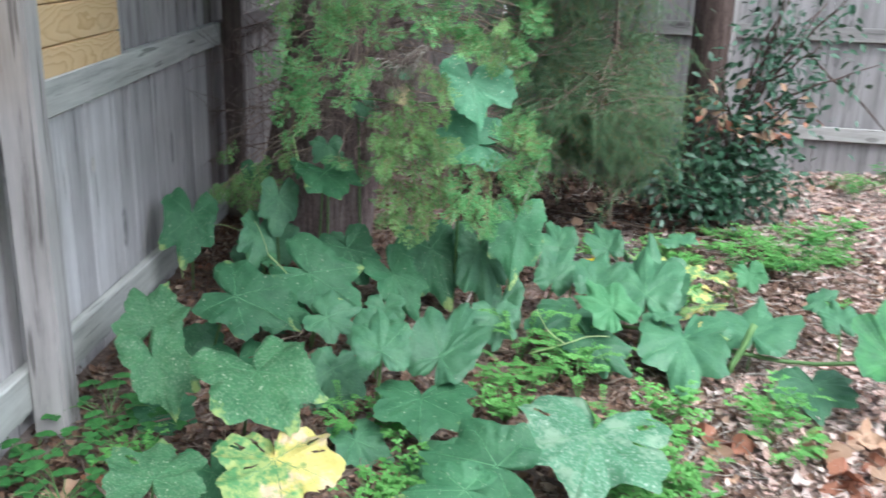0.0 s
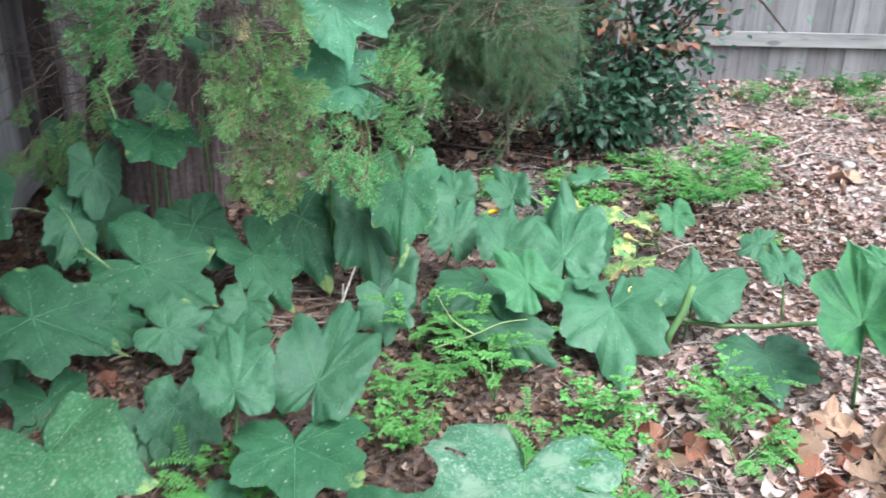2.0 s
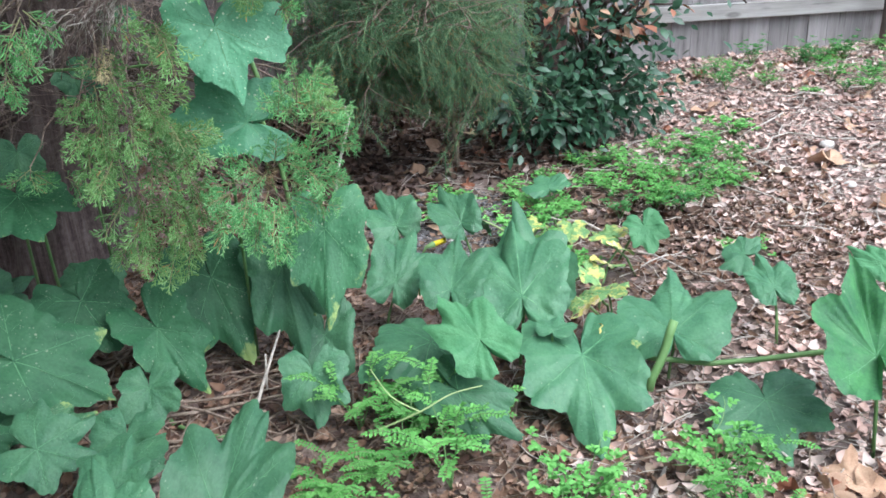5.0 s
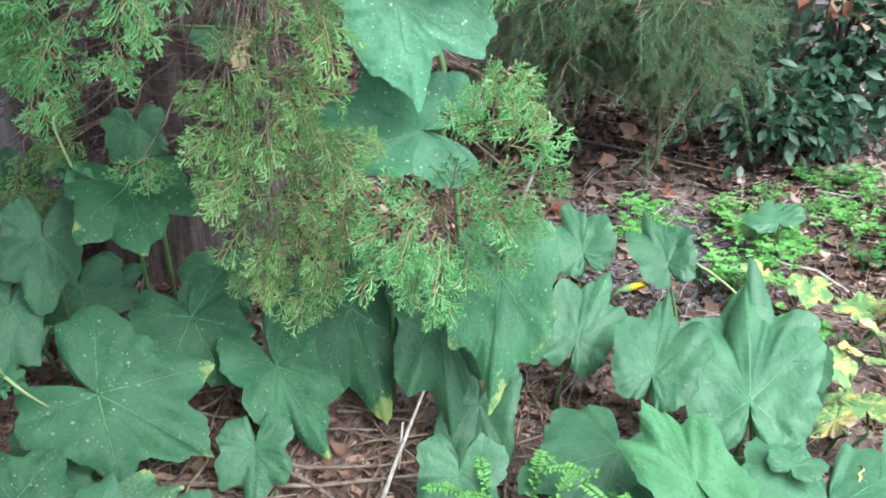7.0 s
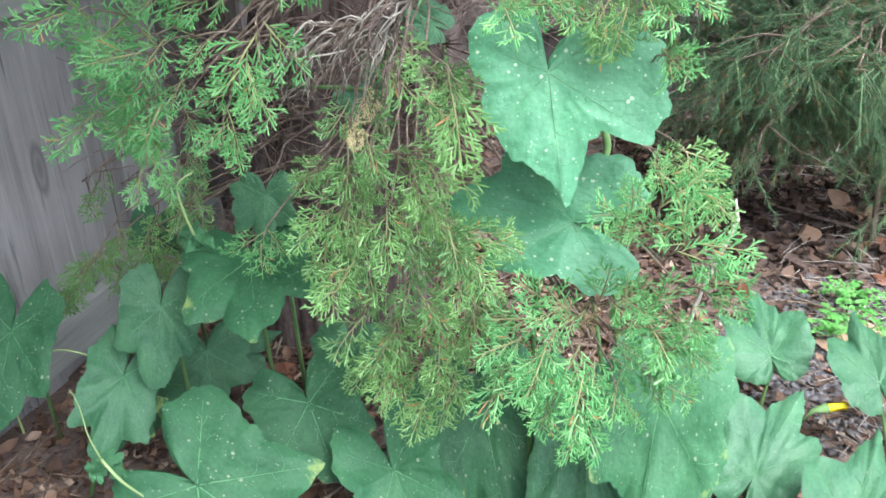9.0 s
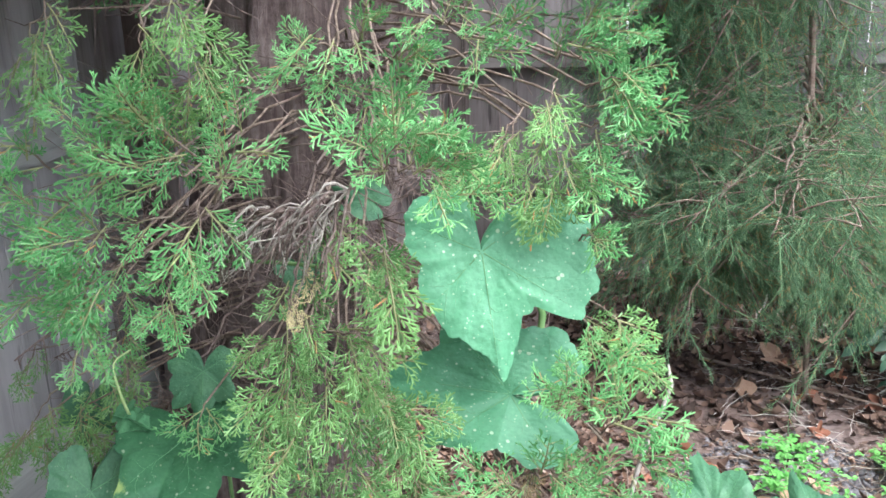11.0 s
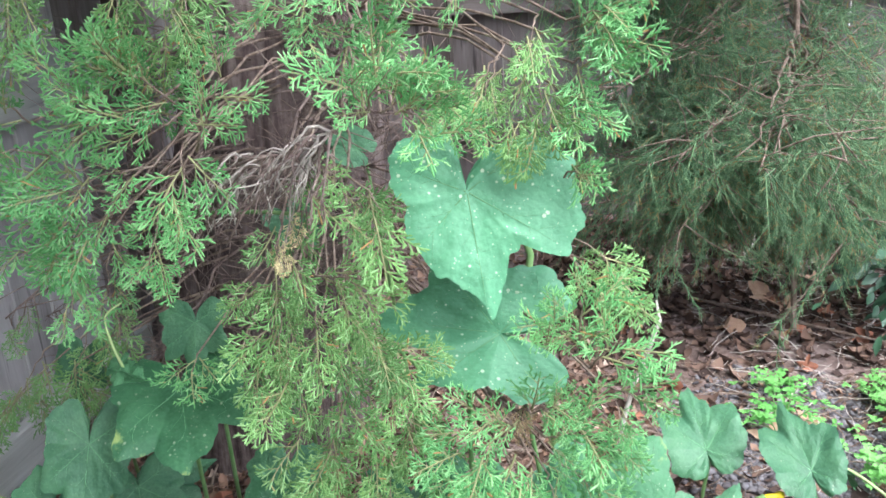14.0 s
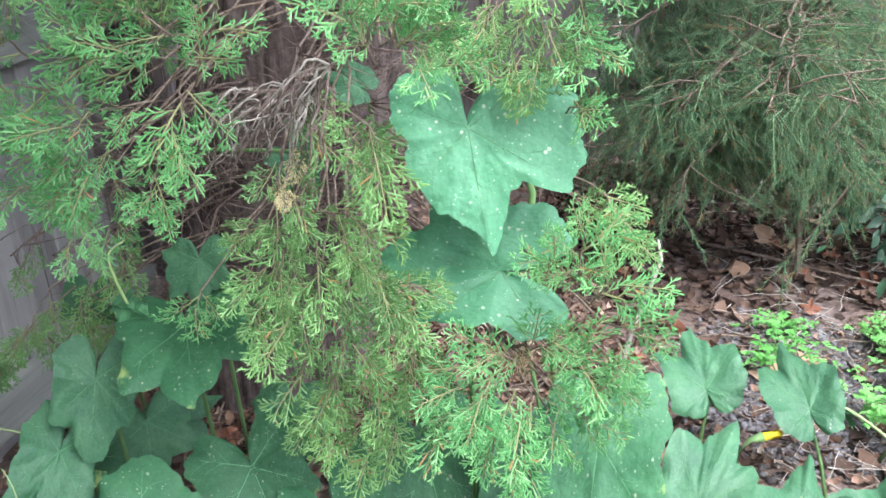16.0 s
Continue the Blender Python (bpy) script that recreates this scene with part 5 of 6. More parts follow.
# runners along the ground
tube("runner", bend((-0.75, 1.7, 0.09), (0.2, 2.45, 0.03), 0.0, 9, 0.02, 3), [0.006] * 10, M_STALK, VINES["a"], 7)
tube("runner", bend((0.2, 2.9, 0.035), (-0.5, 3.45, 0.085), 0.0, 9, 0.02, 4), [0.006] * 10, M_STALK, VINES["b"], 7)
tube("runner", bend((-0.3, 3.55, 0.86), (0.34, 3.45, 0.88), 0.01, 9, 0.008, 5), [0.0042] * 10, M_STALK, VINES["b"], 7)
tube("runner", bend((0.34, 3.45, 0.88), (0.42, 3.5, 0.1), 0.0, 9, 0.02, 6), [0.007] * 10, M_STALK, VINES["b"], 7)
tube("runner", bend((0.9, 3.15, 0.05), (2.1, 2.55, 0.03), -0.03, 9, 0.03, 7), [0.008] * 10, M_STALK, VINES["c"], 7)
tube("runner", bend((1.25, 2.85, 0.0), (1.34, 2.9, 0.17), 0.0, 5, 0.003, 8), [0.012] * 6, M_STALK, VINES["c"], 7)


# the open flower
def blossom(x, y, z, size, vine):
    vs, fs = [], []
    A, R = 60, 8
    for j in range(R + 1):
        f = j / R
        for k in range(A):
            a = 2 * math.pi * k / A
            q = size * f * (0.74 + 0.26 * abs(math.cos(2.5 * a)) ** 0.8)
            zz = size * (0.55 * f ** 0.8 - 0.42 * f ** 3) + 0.1 * size * f * f * math.sin(10 * a + 1) + 0.05 * size * math.sin(25 * a) * f * (1 - f)
            vs.append((q * math.cos(a), q * math.sin(a), zz))
    for j in range(R):
        for k in range(A):
            a, b = j * A + k, j * A + (k + 1) % A
            fs.append((a, b, b + A, a + A))
    ob = mesh_object("flower", vs, fs, M_PETAL, VINES[vine])
    ob.matrix_basis = pose(x, y, z, 14, 0, -35)
    tagged(ob, "open bright yellow squash flower")
    gz = ground_z(x, y)
    tube("flower_stem", [(x, y, z), (x + 0.02, y + 0.03, z - 0.05), (x + 0.03, y + 0.06, gz)], [0.005, 0.005, 0.006], M_STALK, VINES[vine])


blossom(1.65, 2.13, 0.1, 0.098, "c")


# closed flower, young shoots and tendrils
def closed_flower(x, y, z, heading, length, vine):
    """A furled yellow flower lying along heading, with its green calyx."""
    d = Vector((math.cos(radians(heading)), math.sin(radians(heading)), 0.12)).normalized()
    p = Vector((x, y, z))
    line = [p + d * length * t for t in (0, 0.12, 0.3, 0.5, 0.7, 0.85, 0.95, 1.0)]
    vs, fs = tube_data(line, [length * r for r in (0.1, 0.15, 0.17, 0.16, 0.14, 0.17, 0.15, 0.05)], 15)
    for i, v in enumerate(vs):
        if i // 15 > 3:
            vs[i] = line[i // 15].lerp(v, 0.8 + 0.35 * math.cos(5 * 2 * math.pi * (i % 15) / 15))
    ob = mesh_object("flower", vs, fs, M_PETAL, VINES[vine])
    tagged(ob, "closed yellow squash flower")
    tube("flower_stem", [p + d * 0.01, p - d * 0.02, p - d * 0.045 - Vector((0, 0, 0.03)), Vector((x, y, ground_z(x, y))) - d * 0.06], [0.012, 0.006, 0.004, 0.004], M_STALK, VINES[vine], 8)


def young_shoot(x, y, z, size, heading, vine, seed):
    """A tuft of small pale leaves that are still folded."""
    r = random.Random(seed)
    for k in range(4):
        ob = leaf("young", x + r.uniform(-0.4, 0.4) * size, y + r.uniform(-0.3, 0.3) * size, z + r.uniform(-0.3, 0.3) * size, size * r.uniform(0.6, 1.0), heading + r.uniform(-90, 90), r.uniform(0, 60), r.uniform(-40, 40), 0.65, vine, False)
    return ob


def tendril(points, vine, rad=0.0016):
    pts = [Vector(p) for p in points]
    line = []
    for i in range(len(pts) - 1):
        a, b, c, d = pts[max(i - 1, 0)], pts[i], pts[i + 1], pts[min(i + 2, len(pts) - 1)]
        for k in range(4):
            t = k / 4
            line.append(0.5 * (2 * b + (c - a) * t + (2 * a - 5 * b + 4 * c - d) * t * t + (3 * b - a - 3 * c + d) * t ** 3))
    line.append(pts[-1])
    tube("tendril", line, [rad * (1 - 0.5 * i / len(line)) for i in range(len(line))], M_TENDRIL, VINES[vine], 5)


M_TENDRIL = leafy("pale_tendril", (0.3, 0.42, 0.16), (0.46, 0.55, 0.27), 0.0, thin=0.0)
closed_flower(0.84, 3.66, 0.15, 15, 0.055, "b")
young_shoot(-0.378, 3.3, 0.635, 0.055, -90, "b", 1)
tendril([(-0.378, 3.3, 0.64), (-0.385, 3.29, 0.69), (-0.395, 3.3, 0.74), (-0.37, 3.32, 0.76)], "b", 0.003)
young_shoot(-0.446, 3.0, 0.335, 0.042, -110, "b", 2)
tendril([(-0.446, 3.0, 0.35), (-0.46, 3.0, 0.4), (-0.48, 3.02, 0.44), (-0.5, 3.03, 0.47)], "b")
tendril([(-0.446, 3.0, 0.35), (-0.41, 2.99, 0.32), (-0.38, 3.0, 0.28)], "b", 0.0035)
tendril([(-0.84, 3.25, 0.16), (-0.84, 3.25, 0.23), (-0.8, 3.25, 0.31), (-0.75, 3.25, 0.36), (-0.68, 3.25, 0.39), (-0.58, 3.27, 0.35)], "b", 0.003)
young_shoot(1.03, 3.8, 0.16, 0.07, 20, "c", 3)
tendril([(1.03, 3.8, 0.16), (1.08, 3.76, 0.15), (1.16, 3.7, 0.1), (1.22, 3.66, 0.03)], "c", 0.005)
tendril([(0.5, 2.74, 0.1), (0.62, 2.72, 0.15), (0.7, 2.74, 0.17), (0.78, 2.76, 0.165)], "c", 0.0028)
tendril([(0.62, 2.72, 0.15), (0.56, 2.74, 0.19), (0.52, 2.76, 0.26)], "c", 0.0022)


# ---- weeds ----
def leaflet(vs, fs, p, d, n, l, w):
    d, n = d.normalized(), n.normalized()
    s = d.cross(n).normalized()
    b = len(vs)
    vs += [p, p + d * l * 0.35 + s * w + n * l * 0.1, p + d * l * 0.75 + s * w * 0.85 + n * l * 0.06, p + d * l - n * l * 0.1, p + d * l * 0.75 - s * w * 0.85 + n * l * 0.06, p + d * l * 0.35 - s * w + n * l * 0.1]
    fs += [(b, b + 1, b + 2, b + 3), (b, b + 3, b + 4, b + 5)]


def weed_meshes(seed, stems, height, reach, style):
    """Stems and leaflets of a low weed; style: pinnate, lobed or trefoil."""
    r = random.Random(seed)
    sv, sf, lv, lf = [], [], [], []
    for k in range(stems):
        a = r.uniform(0, 6.283)
        h, d = height * r.uniform(0.5, 1.1), reach * r.uniform(0.3, 1.0)
        end = Vector((d * math.cos(a), d * math.sin(a), h))
        line = bend((0, 0, 0), end, -0.25 * d, 5, 0.006, seed * 31 + k)
        v, f = tube_data(line, [0.0022, 0.002, 0.0018, 0.0015, 0.0012, 0.0008], 4, len(sv))
        sv += v
        sf += f
        along = (line[5] - line[3]).normalized()
        if style == "pinnate":
            rows = [(line, 1.1)]
            for q in range(3):
                b0 = line[2 + q % 3]
                g = a + (1 if q % 2 else -1) * r.uniform(0.5, 1.1)
                tip = b0 + Vector((math.cos(g), math.sin(g), r.uniform(-0.05, 0.45))) * r.uniform(0.05, 0.085)
                twig = bend(b0, tip, -0.008, 5, 0.001, seed * 53 + 5 * k + q)
                v, f = tube_data(twig, [0.0014, 0.0013, 0.0012, 0.001, 0.0008, 0.0006], 4, len(sv))
                sv += v
                sf += f
                rows.append((twig, 0.5))
            for path, first in rows:
                steps = 9
                for i in range(steps):
                    t = first + (4.98 - first) * i / (steps - 1)
                    p = path[int(t)].lerp(path[int(t) + 1], t % 1)
                    run = (path[int(t) + 1] - path[int(t)]).normalized()
                    s = run.cross(Vector((0, 0, 1))).normalized()
                    ln = r.uniform(0.01, 0.018) * (1.1 - 0.45 * abs(i / steps - 0.4))
                    for g in (-1, 1):
                        leaflet(lv, lf, p, s * g + run * 0.3 + Vector((0, 0, r.uniform(-0.15, 0.2))), Vector((r.uniform(-0.2, 0.2), r.uniform(-0.2, 0.2), 1)), ln, ln * 0.27)
                leaflet(lv, lf, path[5], run, Vector((0, 0, 1)), 0.014, 0.004)
        elif style == "lobed":
            for i in range(4):
                p = line[2 + i] if i < 4 else line[5]
                g = r.uniform(0, 6.283)
                out = Vector((math.cos(g), math.sin(g), r.uniform(0.1, 0.6)))
                tip = p + out * r.uniform(0.015, 0.035)
                for q in range(6):
                    e = g + (q - 2.5) * 0.75
                    leaflet(lv, lf, p.lerp(tip, 0.4 + 0.6 * (q % 3) / 2), Vector((math.cos(e), math.sin(e), r.uniform(-0.25, 0.35))), Vector((r.uniform(-0.4, 0.4), r.uniform(-0.4, 0.4), 1)), r.uniform(0.012, 0.022), 0.0062)
        else:
            for q in range(3):
                e = a + (q - 1) * 1.5
                leaflet(lv, lf, line[5], Vector((math.cos(e), math.sin(e), 0.1)), Vector((0, 0, 1)), 0.034, 0.016)
    me = []
    for nm, v, f, m in (("stalk", sv, sf, M_STALK), ("foliage", lv, lf, None)):
        x = bpy.data.meshes.new(nm)
        x.from_pydata([tuple(q) for q in v], [], f)
        if m:
            x.materials.append(m)
        me.append(x)
    return me


WEEDS = {}
for key, args in {"tall": (1, 5, 0.24, 0.16, "pinnate"), "mid": (2, 13, 0.13, 0.15, "lobed"), "low": (3, 10, 0.06, 0.16, "lobed"), "fern": (4, 5, 0.15, 0.17, "pinnate"), "trefoil": (5, 13, 0.07, 0.18, "trefoil"),
                  "dense": (6, 20, 0.12, 0.18, "lobed"), "wispy": (7, 7, 0.17, 0.12, "lobed")}.items():
    WEEDS[key] = weed_meshes(*args)
    WEEDS[key][1].materials.append(M_WEED_DARK if key in ("trefoil", "wispy") else M_WEED)
weed_turn = random.Random(9)


def weed(kind, x, y, scale=1.0, lift=0.0):
    label = {"tall": "bright green weed with feathery pinnate leaves", "mid": "bright green lobed-leaf weed in the litter", "low": "low bright green weed clump on the litter", "fern": "spreading weed with small feathery leaflets",
             "trefoil": "low deep green three-leaved weed by the post", "dense": "thick clump of bright green weeds", "wispy": "thin dull green weed standing in the litter"}[kind]
    t = thing("weed_clump", (x, y, ground_z(x, y) + lift), label, "weed", "weeds in the litter")
    t.rotation_euler, t.scale = (0, 0, weed_turn.uniform(0, 6.28)), (scale,) * 3
    for nm, me in zip(("stalk", "foliage"), WEEDS[kind]):
        p = tagged(new(nm, me), kind="stuff")
        p.parent = t


for kind, x, y, s in (("tall", 0.49, 2.93, 1.0), ("fern", 0.58, 2.76, 1.15), ("tall", 0.67, 2.66, 1.05), ("fern", 0.43, 2.66, 0.9), ("fern", 0.77, 2.9, 1.0), ("tall", 0.62, 2.86, 0.9), ("fern", 0.52, 2.72, 0.9)):
    weed(kind, x, y, s)
for kind, x, y, s in (("dense", 0.78, 1.98, 1.0), ("fern", 0.7, 1.93, 0.8), ("mid", 0.86, 2.12, 1.0), ("dense", 0.02, 1.84, 0.8), ("mid", 0.1, 1.98, 0.9), ("fern", 0.75, 2.3, 1.0), ("mid", 0.8, 2.33, 0.7), ("mid", 0.94, 2.52, 1.0), ("low", 0.9, 2.4, 1.0), ("mid", 1.27, 2.53, 1.0), ("fern", 1.22, 2.3, 0.9), ("tall", 1.25, 2.42, 0.8), ("dense", 0.71, 2.05, 1.1), ("mid", 0.05, 2.27, 0.9), ("fern", -0.02, 2.2, 0.9)):
    weed(kind, x, y, s)
rw = random.Random(77)
for k in range(32):
    a, d = rw.uniform(0, 6.283), math.sqrt(rw.random())
    weed(rw.choice(("mid", "mid", "low", "dense", "wispy")), 1.88 + 0.58 * d * math.cos(a), 4.45 + 0.4 * d * math.sin(a), rw.uniform(0.4, 0.95))
for k in range(26):
    weed(rw.choice(("wispy", "wispy", "low", "mid")), rw.uniform(2.9, 4.3), rw.uniform(5.1, 6.0), rw.uniform(0.5, 0.9))
weed("low", 1.08, 4.5, 0.9)
for kind, x, y, s in (("mid", 1.4, 4.15, 1.1), ("dense", 1.25, 3.95, 1.0), ("mid", 1.3, 3.6, 0.9), ("low", 2.65, 4.9, 1.2), ("low", 2.4, 4.75, 1.1), ("wispy", 3.69, 5.85, 1.1), ("wispy", 3.91, 5.8, 1.2), ("low", 4.9, 5.0, 1.0), ("wispy", 3.4, 6.0, 1.2)):
    weed(kind, x, y, s)
for kind, x, y, s in (("trefoil", -0.86, 1.95, 0.9), ("trefoil", -0.75, 2.2, 1.0), ("trefoil", -0.72, 1.8, 1.0), ("mid", -0.6, 1.95, 0.7), ("trefoil", -0.66, 2.05, 0.9), ("mid", 1.02, 4.25, 1.0), ("low", 1.96, 3.62, 0.8), ("dense", 0.4, 2.45, 0.9), ("fern", 4.3, 4.4, 0.8)):
    weed(kind, x, y, s)


# ---- fallen leaves, chips and sticks ----
def scrap(l, w, curl, seed):
    """A narrow curled dead leaf, pointed at both ends."""
    r = random.Random(seed)
    vs, fs = [], []
    for j in range(5):
        t = j / 4
        ww = w * (0.08 + math.sin(math.pi * t) ** 0.8) * r.uniform(0.8, 1.1)
        z = curl * (t - 0.5) ** 2 * l * 2 + 0.003 * r.random()
        bow = 0.12 * l * math.sin(math.pi * t)
        vs += [(bow - ww, (t - 0.5) * l, z + curl * ww * 0.6), (bow, (t - 0.5) * l, z), (bow + ww, (t - 0.5) * l, z + curl * ww * 0.6)]
    for j in range(4):
        o = 3 * j
        fs += [(o, o + 1, o + 4, o + 3), (o + 1, o + 2, o + 5, o + 4)]
    return vs, fs


def chip(l, w, h):
    vs = [(x * w / 2, y * l / 2, z * h) for z in (0, 1) for y in (-1, 1) for x in (-1, 1)]
    return vs, [(0, 2, 3, 1), (4, 5, 7, 6), (0, 1, 5, 4), (1, 3, 7, 5), (3, 2, 6, 7), (2, 0, 4, 6)]


SCRAPS = [scrap(0.05, 0.012, 0.6, 1), scrap(0.045, 0.016, 0.9, 2), scrap(0.06, 0.011, 0.4, 3), scrap(0.035, 0.014, 0.3, 4), scrap(0.07, 0.02, 0.8, 5), scrap(0.03, 0.01, 0.5, 6), chip(0.045, 0.007, 0.003)]


def strew(name, kit, count, box, lo, hi, mat, label, seed, flat=0.35, lift=0.012, keep=None):
    r = random.Random(seed)
    x0, x1, y0, y1 = box
    mats = []
    while len(mats) < count:
        x, y = r.uniform(x0, x1), r.uniform(y0, y1)
        if keep and r.random() > keep(x, y):
            continue
        z = ground_z(x, y) + r.uniform(0, lift)
        m = Euler((r.gauss(0, flat), r.gauss(0, flat), r.uniform(0, 6.283))).to_matrix() * r.uniform(lo, hi)
        mats.append((r.randrange(len(kit)), Matrix.Translation((x, y, z)) @ m.to_4x4()))
    return tagged(merge(name, kit, mats, mat, None, True), label, "leaf litter", kind="stuff")


def thin_spot(x, y):
    """Bare, ashy soil shows where the litter is thin beside the juniper."""
    d = math.hypot((x - 1.05) / 0.7, (y - 4.25) / 0.75)
    return 1.0 if d > 1.2 else 0.12 + 0.6 * max(0.0, d - 0.3)


strew("leaf_litter", SCRAPS, 27000, (-0.93, 2.6, 1.3, 4.6), 0.25, 0.8, M_LITTER_BROWN_SHADED, "brown fallen leaves, shade-darkened, under the squash vine", 1, keep=lambda x, y: thin_spot(x, y) * (1 - 0.85 * ss((x - 0.85) / 0.6) * ss((3.6 - y) / 0.6)))
strew("leaf_litter", SCRAPS, 7000, (0.3, 2.0, 3.8, 6.35), 0.45, 1.25, M_LITTER_JUNIPER_SHADE, "fallen leaves under the juniper, coloured dark for its shade", 2, keep=thin_spot)
strew("leaf_litter", SCRAPS, 34000, (0.8, 6.2, 1.6, 6.35), 0.4, 0.95, M_LITTER, "pale brown fallen leaves and bark chips", 8, 0.22, keep=lambda x, y: ss((x - 1.4) / 0.9) if y > 3.2 else ss((x - 0.8) / 0.6))
strew("leaf_litter", SCRAPS, 7000, (2.4, 6.2, 1.2, 3.4), 0.4, 1.0, M_LITTER, "brown fallen leaves and bark chips", 3, 0.22)
strew("leaf_litter", SCRAPS, 4500, (-0.93, 0.6, 3.6, 6.4), 0.4, 0.9, M_LITTER_BROWN_SHADED, "brown fallen leaves and bark chips, shade-darkened", 4)


M_ASH = litter("ashy_soil_crumbs", ((0.0, (0.08, 0.073, 0.078)), (0.5, (0.155, 0.145, 0.152)), (1.0, (0.27, 0.26, 0.27))))
CRUMBS = [chip(0.02, 0.017, 0.008), chip(0.012, 0.013, 0.006), chip(0.03, 0.02, 0.006)]
strew("ashy_soil", CRUMBS, 3400, (0.65, 1.5, 3.75, 4.75), 0.4, 1.1, M_ASH, "grey ashy crumbs of bare soil by the juniper", 21, 0.3, 0.006, keep=lambda x, y: max(0.0, 1 - math.hypot((x - 1.07) / 0.42, (y - 4.22) / 0.5)))


def stick_kit(seed, l, rad):
    return tube_data(bend((0, -l / 2, 0.004), (0, l / 2, 0.004), -0.02 * l, 5, 0.03 * l, seed), [rad * (1 - 0.1 * i) for i in range(6)], 5)


STICKS = [stick_kit(1, 0.2, 0.0022), stick_kit(2, 0.3, 0.003), stick_kit(3, 0.14, 0.0018), stick_kit(4, 0.25, 0.0035)]
strew("fallen_twigs", STICKS, 420, (-0.9, 2.6, 1.4, 4.8), 0.5, 1.4, M_TWIG, "thin brown twigs lying in the litter", 5, 0.12, 0.03)
strew("fallen_twigs", STICKS, 300, (1.0, 5.6, 2.6, 6.2), 0.8, 2.0, M_PALE_TWIG, "thin bleached twigs lying in the litter", 6, 0.1, 0.02)


STRAWS = [stick_kit(5, 0.09, 0.001), stick_kit(6, 0.13, 0.0012), stick_kit(7, 0.06, 0.0009)]
strew("dry_straw", STRAWS, 3200, (-0.9, 2.4, 1.5, 4.6), 0.7, 1.6, M_TWIG, "fine dry straws and stalks in the litter", 11, 0.15, 0.025)
strew("dry_straw", STRAWS, 4200, (0.9, 5.2, 1.8, 6.2), 0.8, 1.8, M_PALE_TWIG, "fine bleached straws and stalks in the litter", 12, 0.12, 0.02)


def stick(pts, rad, mat, label):
    n = len(pts)
    return tagged(tube("stick", pts, [rad * (1 - 0.6 * i / n) for i in range(n)], mat, None, 6), label, "stick", "sticks in the litter")


def on_ground(*xy, lift=0.012):
    return [(x, y, ground_z(x, y) + lift) for x, y in xy]


strew("fallen_twigs", STICKS, 160, (-0.35, 1.1, 2.85, 3.5), 0.7, 1.6, M_TWIG, "thin brown twigs under the squash leaves", 7, 0.1, 0.03)
stick(on_ground((-0.2, 3.0), (0.1, 3.04), (0.3, 3.1), (0.62, 3.28), lift=0.03), 0.006, M_TWIG, "long thin brown stick under the squash leaves")
stick([(0.24, 2.96, 0.08), (0.27, 3.08, 0.1), (0.31, 3.2, 0.14), (0.33, 3.24, 0.17)], 0.005, M_PALE_TWIG, "forked bleached stick rising from the litter")
stick(on_ground((-0.112, 3.101), (-0.020, 3.101), (0.080, 3.089), (0.222, 3.118), (0.360, 3.161), lift=0.03), 0.0050, M_TWIG, "long brown stick lying under the squash leaves")
stick(on_ground((0.119, 3.270), (0.215, 3.291), (0.312, 3.315), lift=0.03), 0.0045, M_TWIG, "short brown stick under the squash leaves")
stick(on_ground((-0.143, 3.146), (-0.058, 3.058), (0.046, 2.939), lift=0.03), 0.0040, M_TWIG, "thin brown stick in the litter")
stick(on_ground((-0.199, 3.227), (-0.152, 3.222), (-0.071, 3.212), lift=0.03), 0.0040, M_TWIG, "thin brown stick in the litter")
stick(on_ground((0.494, 3.124), (0.487, 3.040), (0.498, 2.964), lift=0.03), 0.0040, M_TWIG, "thin brown stick in the litter")
stick(on_ground((0.905, 5.259), (1.123, 5.119), (1.322, 4.972), (1.509, 4.846), lift=0.03), 0.0080, M_TWIG, "bare branch lying beneath the juniper")
stick(on_ground((0.922, 4.478), (1.039, 4.421), lift=0.03), 0.0050, M_TWIG, "short stick on ashy soil")
stick([(0.268, 3.070, 0.063), (0.275, 3.140, 0.130)], 0.0038, M_PALE_TWIG, "side fork of a bleached stick")
stick(on_ground((0.95, 2.3), (1.1, 2.5), (1.2, 2.62)), 0.007, M_PALE_TWIG, "bleached stick on the litter")
stick(on_ground((1.5, 2.1), (1.62, 2.2), (1.66, 2.28), (1.75, 2.3), lift=0.03), 0.007, M_PALE_TWIG, "crooked bleached stick among dry leaves")
stick(on_ground((1.42, 2.28), (1.6, 2.34), (1.75, 2.3)), 0.005, M_PALE_TWIG, "thin bleached stick among dry leaves")
stick(on_ground((1.7, 2.7), (1.5, 2.62), (1.35, 2.5)), 0.006, M_TWIG, "brown stick by the squash vine")
stick(on_ground((2.3, 3.75), (2.5, 4.0), (2.75, 4.15)), 0.006, M_PALE_TWIG, "bleached stick on the litter")


def lobed_leaf(seed, lobes=5):
    """A dead, curled, many-pointed leaf one unit across."""
    r = random.Random(seed)
    vs, fs = [(0, 0, 0)], []
    n = 60
    for ring in (0.5, 1.0):
        for k in range(n):
            a = 2 * math.pi * k / n
            peak = 1 - abs((lobes * a / (2 * math.pi)) % 1 - 0.5) * 2
            q = ring * (0.2 + 0.37 * peak ** 1.2 * (0.75 + 0.25 * math.cos(a)) + 0.045 * r.random())
            vs.append((q * math.cos(a), q * math.sin(a), ring * ring * (0.17 * math.sin(2 * a + seed) + 0.09 * math.sin(3 * a + 2 * seed)) + 0.02 * r.random()))
    for k in range(n):
        k2 = (k + 1) % n
        fs += [(0, 1 + k, 1 + k2), (1 + k, 1 + n + k, 1 + n + k2, 1 + k2)]
    return vs, fs


